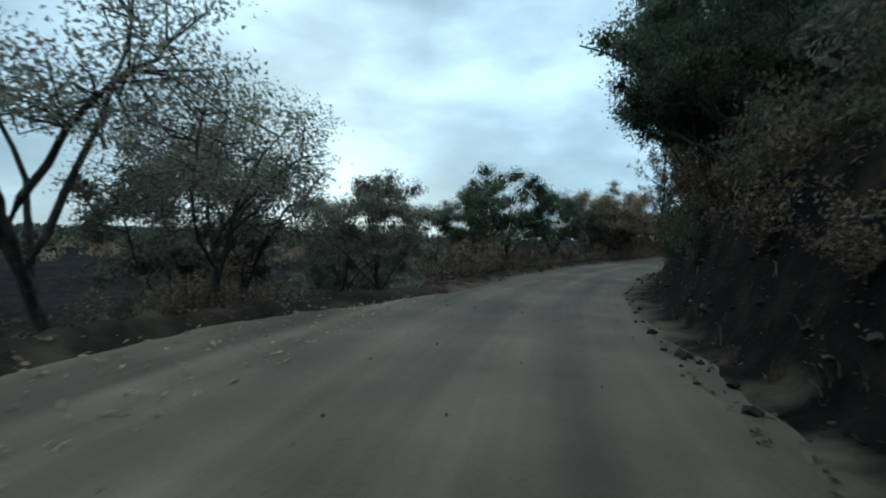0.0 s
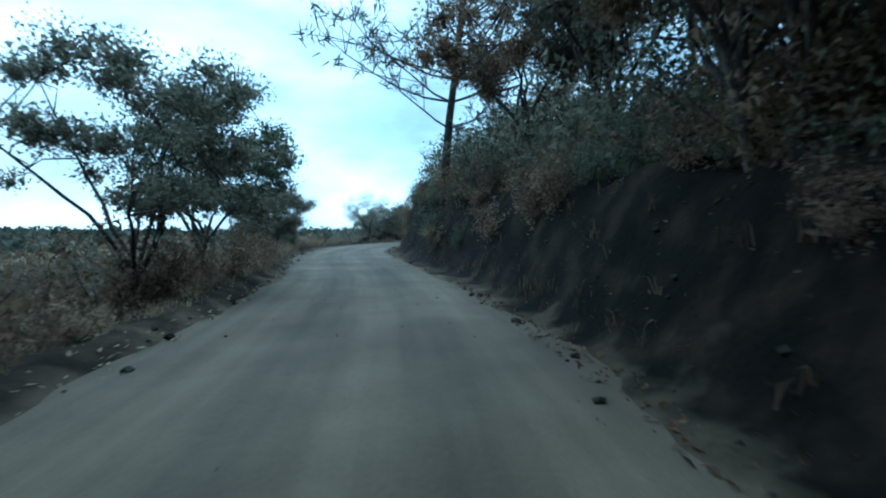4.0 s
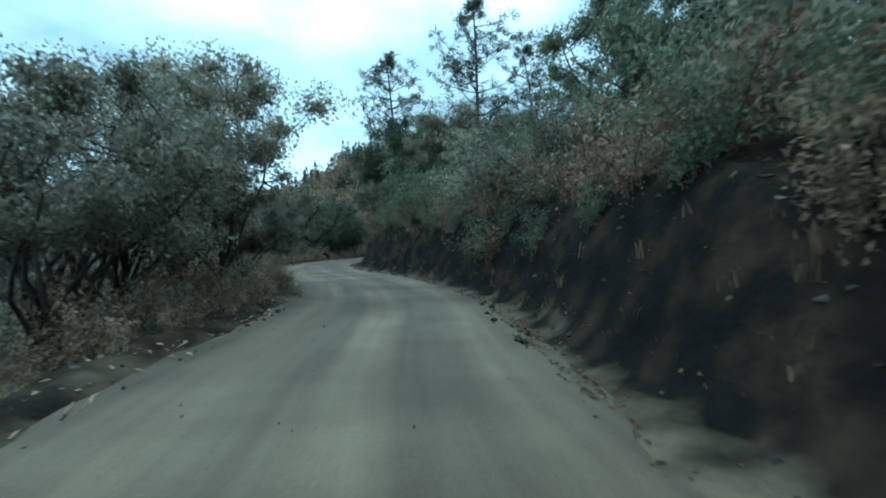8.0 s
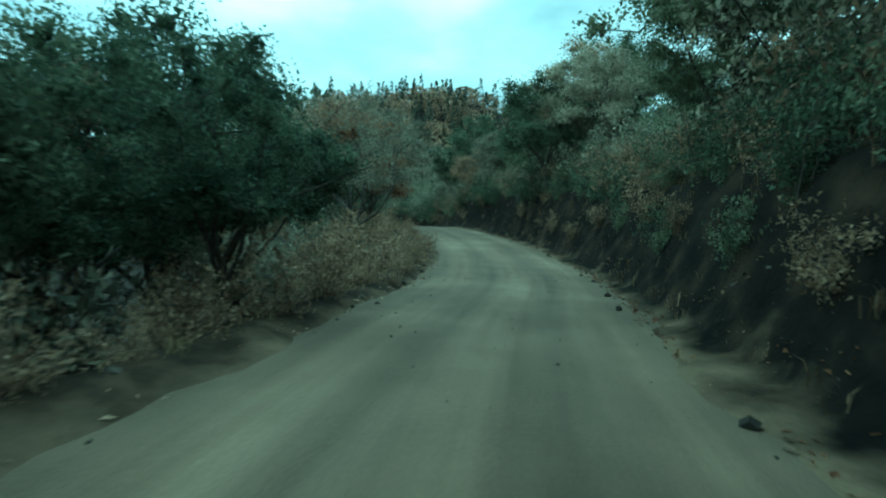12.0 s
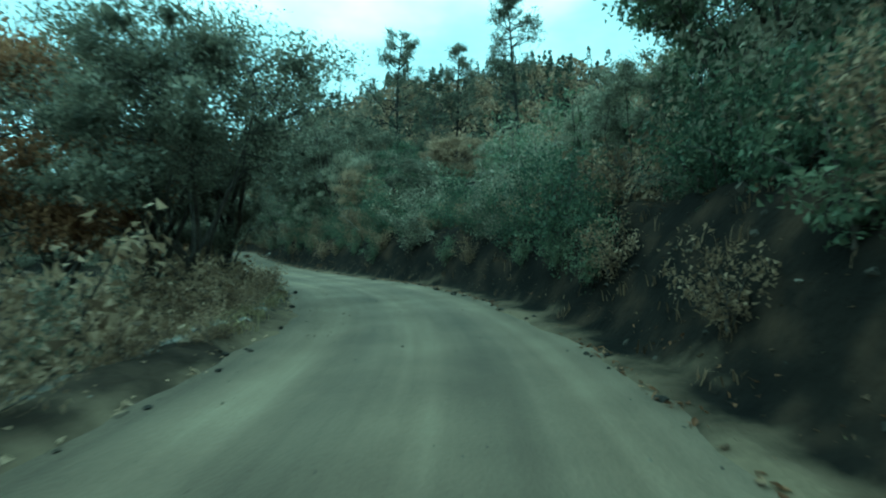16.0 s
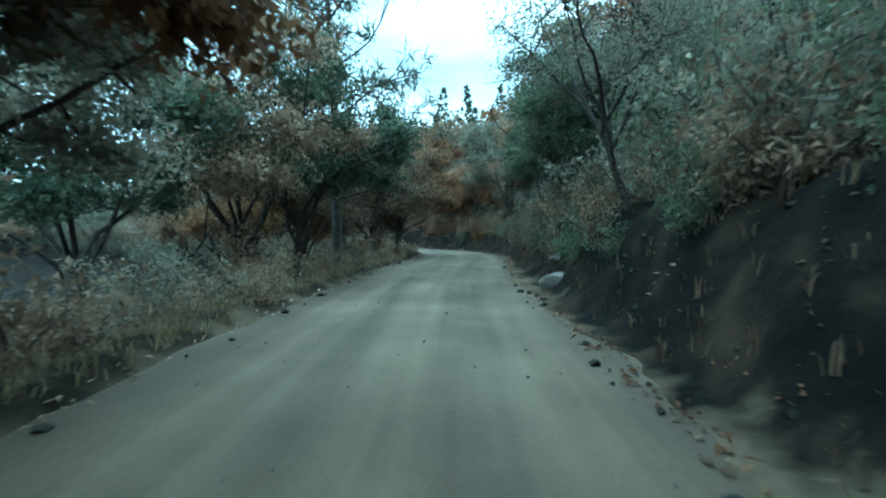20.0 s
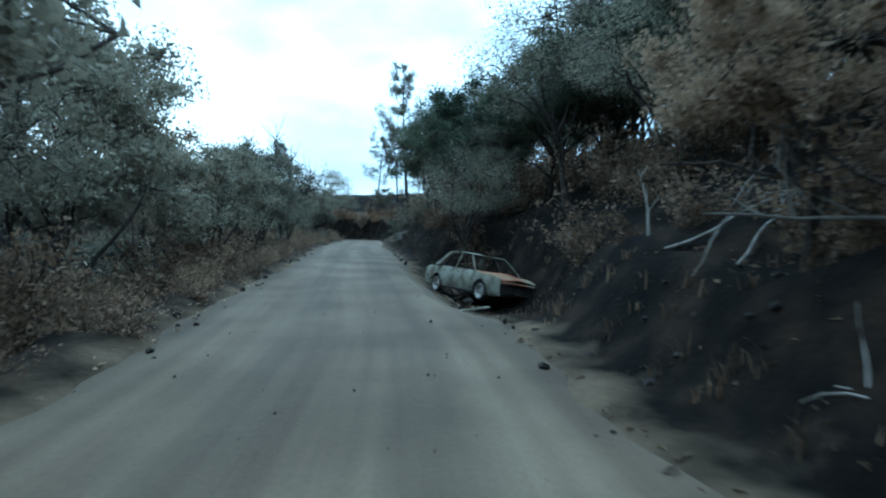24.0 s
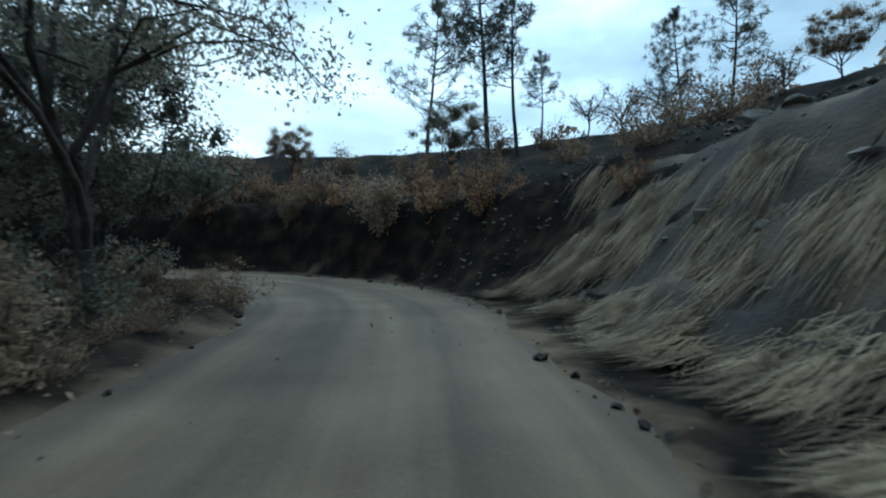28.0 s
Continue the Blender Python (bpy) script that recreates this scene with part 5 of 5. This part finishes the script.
# ---- fallen branches, leaning trunks, boulders ----
def dead_branch(s, d, length, turn, pitch, seed, mat=M_PALE, label="pale fallen branch lying on the bank", radius=0.03):
    rng = np.random.default_rng(seed)
    main, w = branch(rng, (0, 0, 0), (1, 0, 0.05), length, radius, 0.008, 8, 0.16)
    root = tagged(new("fallen_branch"), label, "branch", "fallen branches")
    v, f = tubes([main], 6)
    child("limb", mesh_of("limb", v, f, mat, True), root)
    for q in range(3, 9):
        if rng.random() < 0.75:
            tw, _ = branch(rng, main[q][:3], np.array([0.8, 0, 0]) + rng.normal(0, 0.6, 3), length * rng.uniform(0.15, 0.35), 0.012, 0.004, 4, 0.3)
            v, f = tubes([tw], 5)
            child("twig", mesh_of("twig", v, f, mat, True), root)
    x, y = on_road(s, d)
    root.matrix_basis = pose(x, y, height_at(x, y) + 0.04, 0, -pitch, turn)
    return root


for n, (s, d, ln, turn, pitch) in enumerate([(359, 3.7, 3.6, -62, 16), (357, 3.9, 3.2, -58, 20), (361, 4.2, 2.6, -40, 28), (353, 3.9, 3.0, -35, 22), (355, 4.6, 3.4, -70, 12),
                                             (351, 4.4, 2.8, -20, 26), (358, 5.2, 2.2, 150, 8), (349, 4.0, 2.4, -50, 18), (356, 3.5, 1.8, 80, 4), (347, 4.8, 3.0, -80, 20)]):
    dead_branch(s, d, ln, turn, pitch, 300 + n)
dead_branch(361.5, 4.3, 1.1, 40, 72, 320, M_PALE, "pale forked stick standing out of the bank", 0.025)
for n, (s, d) in enumerate([(303, 5.0), (308, 4.4), (312, 4.6), (318, 4.2), (281, 4.2)]):
    dead_branch(s, d, 1.8, 40 * n, 40, 330 + n, M_PALE, "grey broken branch sticking out of the bank")


def lay_branch(ob, a, b):
    """Lays a branch from the ground at a towards b, its foot on the slope."""
    a, b = Vector(a), Vector(b)
    a.z = max(height_at(a.x, a.y) + 0.06, min(a.z, height_at(a.x, a.y) + 0.12))
    b.z = max(b.z, height_at(b.x, b.y) + 0.10)
    ob.matrix_basis = Matrix.Translation(a) @ (b - a).to_track_quat("X", "Z").to_matrix().to_4x4()


for n, (a, b) in enumerate([((241.0, 163.0, 2.4), (243.0, 163.9, 3.3)), ((244.5, 165.8, 3.7), (246.0, 165.5, 4.4)), ((241.5, 162.4, 2.5), (243.0, 163.1, 3.2)), ((242.2, 164.8, 3.0), (243.6, 166.2, 4.0))]):
    stick = dead_branch(358, 5.0, 2.6, 0, 0, 350 + n, M_PALE, "long pale dead branch leaning on the burnt bank", 0.019)
    lay_branch(stick, a, b)
dead_branch(283, -4.4, 1.9, 120, 38, 341, M_PALE, "pair of grey dead stalks beside the road")
dead_branch(283.4, -4.5, 1.7, 112, 42, 342, M_PALE, "pair of grey dead stalks beside the road")

plant("oak_crooked", 104.3, 110.3, 8.8, turn=107, variant=0)


def fallen_trunk(x, y, turn):
    """A burnt trunk that arches out from the ground and hangs over the slope."""
    rng = np.random.default_rng(61)
    root = tagged(new("fallen_tree"), "burnt fallen tree arching low over the slope", "tree")
    bow = [(0, 0, -0.3, 0.15), (0.8, 0.05, 0.75, 0.14), (1.7, 0.0, 1.35, 0.125), (2.7, -0.12, 1.55, 0.11), (3.6, -0.1, 1.42, 0.09), (4.3, 0.1, 1.2, 0.06), (4.8, 0.15, 1.28, 0.03)]
    v, f = tubes([bow], 9)
    child("stem", mesh_of("stem", v, f, M_CHAR, True), root)
    for k, q in enumerate((2, 3, 3, 4, 5)):
        limb, w = branch(rng, bow[q][:3], (0.5, rng.normal(0, 0.4), 0.8 if k % 2 else -0.3), rng.uniform(0.7, 1.4), 0.035, 0.010, 6, 0.35)
        twigs = [branch(rng, limb[m][:3], np.array(w) + rng.normal(0, 0.8, 3), 0.35, 0.010, 0.003, 3, 0.4)[0] for m in (3, 4, 5, 6)]
        v, f = joined(tubes([limb], 6), tubes(twigs, 4))
        child("limb", mesh_of("limb", v, f, M_CHAR, True), root)
    root.matrix_basis = pose(x, y, height_at(x, y), 0, 0, turn)


fallen_trunk(103.6, 110.2, 118)
x, y = on_road(190, -5.0)
plant("oak_thin", x, y, 6.8)


def boulder(s, d, size, seed, label, sink=0.25):
    rng = np.random.default_rng(seed)
    bm = bmesh.new()
    bmesh.ops.create_icosphere(bm, subdivisions=3, radius=1.0)
    cuts = [(Vector(rng.normal(0, 1, 3)).normalized(), rng.uniform(0.42, 0.74)) for _ in range(14)]
    for v in bm.verts:
        for nrm, lim in cuts:
            over = v.co.dot(nrm) - lim
            if over > 0:
                v.co -= nrm * over * 0.97
        v.co += v.co.normalized() * (0.05 * noise.noise(v.co * 2.2 + Vector((seed, 0, 0))) + 0.03 * noise.noise(v.co * 7.0 + Vector((seed, 3, 0))))
        v.co = Vector((v.co.x * size[0], v.co.y * size[1], v.co.z * size[2]))
    me = bpy.data.meshes.new("boulder")
    bm.to_mesh(me)
    bm.free()
    me.materials.append(M_STONE)
    ob = tagged(new("boulder", me), label, "boulder", "boulders on the bank")
    x, y = on_road(s, d)
    ob.matrix_basis = pose(x, y, height_at(x, y) + size[2] * (1 - 2 * sink), rng.uniform(-10, 10), rng.uniform(-10, 10), rng.uniform(0, 360))
    return ob


BLOCK = "pale dusty boulder embedded in the burnt bank"
for n, (s, d, a, b, c) in enumerate([(393.8, 3.45, 0.55, 0.45, 0.38), (392.0, 3.4, 0.66, 0.5, 0.44), (390.3, 3.6, 0.45, 0.38, 0.36), (395.4, 3.6, 0.4, 0.36, 0.3), (392.9, 3.85, 0.42, 0.36, 0.34), (389.0, 3.3, 0.34, 0.28, 0.26),
                                     (388.1, 3.7, 0.3, 0.25, 0.22), (315.3, 3.15, 0.5, 0.4, 0.32), (317.0, 3.5, 0.32, 0.28, 0.24), (402, 5.6, 0.5, 0.4, 0.4), (404.5, 6.6, 0.45, 0.35, 0.35), (409, 5.2, 0.3, 0.25, 0.22)]):
    boulder(s, d, (a, b, c), 400 + n, BLOCK)

for n in range(22):
    spot = np.random.default_rng(700 + n).uniform((402.5, 3.6, 0.12), (418.5, 7.4, 0.34))
    boulder(spot[0], spot[1], (spot[2] * 1.2, spot[2], spot[2] * 0.8), 440 + n, "rough dusty rock sticking out of the cutting", 0.3)

# ---- the bare cut bank with straw near the end ----
cut_s, cut_d = np.arange(401, 420, 0.35), np.linspace(3.1, 7.6, 26)
cx, cy = (np.array([[on_road(s, d)[k] for d in cut_d] for s in cut_s]) for k in (0, 1))
flat_s, flat_d = np.repeat(cut_s, len(cut_d)), np.tile(cut_d, len(cut_s))
cz = np.maximum(ground_height(cx, cy), verge_lift(flat_s, flat_d, cx.ravel(), cy.ravel(), np.interp(flat_s, STAT, LINE[:, 2])).reshape(cx.shape)) + 0.06
jag = np.array([[0.16 * noise.noise(Vector((s * 0.9, d * 1.3, 0))) + 0.07 * noise.noise(Vector((s * 3.1, d * 3.7, 5))) for d in cut_d] for s in cut_s])
fade = np.clip(np.minimum.outer(np.minimum((cut_s - 401) / 4, (420 - cut_s) / 4), np.ones(len(cut_d))), 0, 1) * np.clip(np.minimum((cut_d - 3.1) / 1.0, (7.6 - cut_d) / 0.8), 0, 1)[None]
cz = cz + np.abs(jag) * 1.3 * fade - 0.22 * (1 - fade)
M_CUT = material("cut_earth", [(0.3, (0.016, 0.0125, 0.009)), (0.5, (0.038, 0.029, 0.019)), (0.7, (0.092, 0.070, 0.045))], 0.9, 1.0, 1.0, 12.0)
cut_bank = new("cut_bank", mesh_of("cut_bank", np.column_stack([cx.ravel(), cy.ravel(), cz.ravel()]), grid_faces(len(cut_s), len(cut_d))[:, ::-1], M_CUT, True))
tagged(cut_bank, "bare brown earth cutting above the road", "bank", kind="structure")


# ---- litter, pebbles, grass: too many to count ----
def band(seed, n, s0, s1, d0, d1):
    rng = np.random.default_rng(seed)
    s, d = rng.uniform(s0, s1, n), rng.uniform(d0, d1, n)
    x = np.interp(s, STAT, LINE[:, 0]) + np.interp(s, STAT, RIGHT[:, 0]) * d
    y = np.interp(s, STAT, LINE[:, 1]) + np.interp(s, STAT, RIGHT[:, 1]) * d
    z = ground_height(x, y)
    zr = np.interp(s, STAT, LINE[:, 2]) + 0.03 * (1 - (d / HALF) ** 2)
    z = np.where(np.abs(d) < HALF, np.maximum(z, zr), z)
    return rng, np.column_stack([x, y, z])


def litter(name, label, mat, seed, n, s0, s1, d0, d1, size):
    rng, c = band(seed, n, s0, s1, d0, d1)
    az = rng.uniform(0, 2 * math.pi, n)
    u = np.column_stack([np.cos(az), np.sin(az), rng.normal(0, 0.35, n)])
    v = np.column_stack([-np.sin(az), np.cos(az), rng.normal(0, 0.35, n)])
    s = (size * rng.uniform(0.5, 1.5, n))[:, None]
    c = c + np.array([0, 0, 0.025])
    verts = np.stack([c - u * s, c + v * s * 0.5 + [0, 0, 0.012], c + u * s, c - v * s * 0.5 + [0, 0, 0.012]], 1).reshape(-1, 3)
    return tagged(new(name, mesh_of(name, verts, np.arange(4 * n).reshape(n, 4), mat)), label, "leaf litter", kind="stuff")


def pebbles(name, label, seed, n, s0, s1, d0, d1, lo, hi, mat=M_RUBBLE):
    rng, c = band(seed, n, s0, s1, d0, d1)
    base = np.array([(1, 0, 0), (0, 1, 0), (-1, 0, 0), (0, -1, 0), (0, 0, 0.8), (0, 0, -0.8), (0.6, 0.6, 0.45), (-0.6, 0.6, 0.4), (-0.6, -0.6, 0.45), (0.6, -0.6, 0.4)])
    tri = [(0, 6, 4), (0, 1, 6), (1, 7, 4), (6, 1, 4), (1, 2, 7), (2, 8, 4), (7, 2, 4), (2, 3, 8), (3, 9, 4), (8, 3, 4), (3, 0, 9), (9, 0, 4), (1, 0, 5), (2, 1, 5), (3, 2, 5), (0, 3, 5)]
    size = lo + (hi - lo) * rng.uniform(0, 1, n) ** 3
    v = base[None] * rng.uniform(0.7, 1.3, (n, 1, 3)) * size[:, None, None] + rng.normal(0, 0.1, (n, 10, 3)) * size[:, None, None]
    v = v + c[:, None] + np.array([0, 0, 0.2]) * size[:, None, None]
    f = (np.array(tri)[None] + 10 * np.arange(n)[:, None, None]).reshape(-1, 3)
    return tagged(new(name, mesh_of(name, v.reshape(-1, 3), f, mat)), label, "stones", kind="stuff")


def grass(name, label, mat, seed, n, s0, s1, d0, d1, h, blades=9):
    rng, c = band(seed, n, s0, s1, d0, d1)
    c = np.repeat(c, blades, axis=0)
    m = len(c)
    c = c + np.column_stack([rng.normal(0, 0.07, (m, 2)), np.full(m, -0.02)])
    az = rng.uniform(0, 2 * math.pi, m)
    lean = rng.uniform(0.1, 0.9, m)
    hh = h * rng.uniform(0.4, 1.2, m)
    out = np.column_stack([np.cos(az), np.sin(az), np.zeros(m)])
    sd = np.column_stack([-np.sin(az), np.cos(az), np.zeros(m)]) * 0.010
    mid = c + out * (lean * hh * 0.35)[:, None] + np.array([0, 0, 1]) * (hh * 0.6)[:, None]
    tip = c + out * (lean * hh)[:, None] + np.array([0, 0, 1]) * (hh * (1 - 0.45 * lean))[:, None]
    v = np.stack([c - sd, c + sd, mid + sd * 0.8, mid - sd * 0.8, tip], 1).reshape(-1, 3)
    k = 5 * np.arange(m)[:, None]
    faces = [*(k + np.array([0, 1, 2, 3])).tolist(), *(k + np.array([3, 2, 4])).tolist()]
    return tagged(new(name, mesh_of(name, v, faces, mat)), label, "grass", kind="stuff")


def straw_tufts(name, label, mat, seed, n, s0, s1, d0, d1, blades=150):
    """Tufts of long straw whose blades flow down the slope towards the road."""
    rng, c = band(seed, n, s0, s1, d0, d1)
    st = np.array([near_line(c[:, 0], c[:, 1])[1]]).ravel()
    down = -np.column_stack([np.interp(st, STAT, RIGHT[:, 0]), np.interp(st, STAT, RIGHT[:, 1])])
    c, down = np.repeat(c, blades, axis=0), np.repeat(down, blades, axis=0)
    m = len(c)
    side = np.column_stack([-down[:, 1], down[:, 0]])
    at = c[:, :2] + side * rng.normal(0, 0.22, (m, 1)) + down * rng.normal(0, 0.13, (m, 1))
    run = rng.uniform(0.25, 0.95, m)
    fan = rng.normal(0, 0.28, m)
    way = down + side * fan[:, None]
    mid, tip = at + way * (run * 0.45)[:, None], at + way * run[:, None]
    lift = rng.uniform(0.02, 0.20, m)

    def on(q, up):
        return np.column_stack([q, ground_height(q[:, 0], q[:, 1]) + 0.12 + up])

    a, b, e = on(at, 0 * lift), on(mid, lift), on(tip, lift * 0.5)
    w = np.column_stack([side, np.zeros(m)]) * 0.008
    v = np.stack([a - w, a + w, b + w, b - w, e], 1).reshape(-1, 3)
    k = 5 * np.arange(m)[:, None]
    faces = [*(k + np.array([0, 1, 2, 3])).tolist(), *(k + np.array([3, 2, 4])).tolist()]
    return tagged(new(name, mesh_of(name, v, faces, mat)), label, "grass", kind="stuff")


litter("leaf_litter_upper", "brown fallen leaves along the foot of the bank", M_LITTER, 1, 36000, 25, 440, 2.3, 6.5, 0.045)
litter("leaf_litter_start", "brown dead leaves covering the first bank", M_BROWN, 16, 9000, 25, 66, 2.9, 8.5, 0.05)
litter("leaf_litter_foot", "rusty fallen leaves drifted along the bank foot", M_RUST, 17, 9000, 60, 345, 2.4, 3.3, 0.045)
litter("leaf_litter_lower", "brown fallen leaves along the outer verge", M_BROWN, 2, 16000, 25, 440, -5.5, -2.3, 0.045)
litter("leaf_litter_pale", "pale curled leaves scattered over the dark bank", M_DRY, 3, 2600, 25, 400, 3.0, 7.0, 0.026)
litter("rusty_leaf_litter", "orange fallen leaves at the road's edge", M_RUST, 4, 5000, 325, 352, 2.6, 4.6, 0.038)
pebbles("gravel_upper", "loose gravel and stones below the bank", 5, 4200, 25, 440, 2.2, 4.4, 0.012, 0.10)
pebbles("gravel_lower", "loose gravel and stones on the outer verge", 6, 3200, 54, 440, -3.9, -2.2, 0.012, 0.09)
pebbles("road_gravel", "small stones on the packed dirt", 7, 3000, 30, 430, -2.3, 2.3, 0.006, 0.022)
pebbles("stone_heap", "pale stones heaped on the road's outer edge", 8, 700, 222, 276, -4.0, -2.7, 0.03, 0.18, M_STONE)
pebbles("slope_stones", "stones sliding down the bare cutting", 9, 2600, 398, 424, 3.2, 10.0, 0.015, 0.11)
pebbles("slope_stones_start", "pale stones in the first leafy bank", 10, 500, 28, 60, 3.2, 7.0, 0.02, 0.09)
straw_tufts("straw_bank", "matted tan straw hanging down the cutting in tufts", M_STRAW, 11, 85, 405.5, 420, 3.3, 6.2)
grass("verge_grass_upper", "withered dark grass tufts on the bank", M_LITTER, 12, 3200, 30, 400, 3.0, 5.6, 0.30, 8)
grass("verge_grass_lower", "dry straw grass along the outer verge", M_DRY, 13, 1500, 260, 330, -3.6, -2.7, 0.26, 9)
grass("verge_grass_far", "sparse dry grass on the outer verge", M_DRY, 14, 900, 90, 250, -4.2, -2.9, 0.22, 8)
pebbles("bank_stones", "small stones and clods in the dark bank", 15, 2600, 25, 400, 3.3, 6.4, 0.015, 0.085)
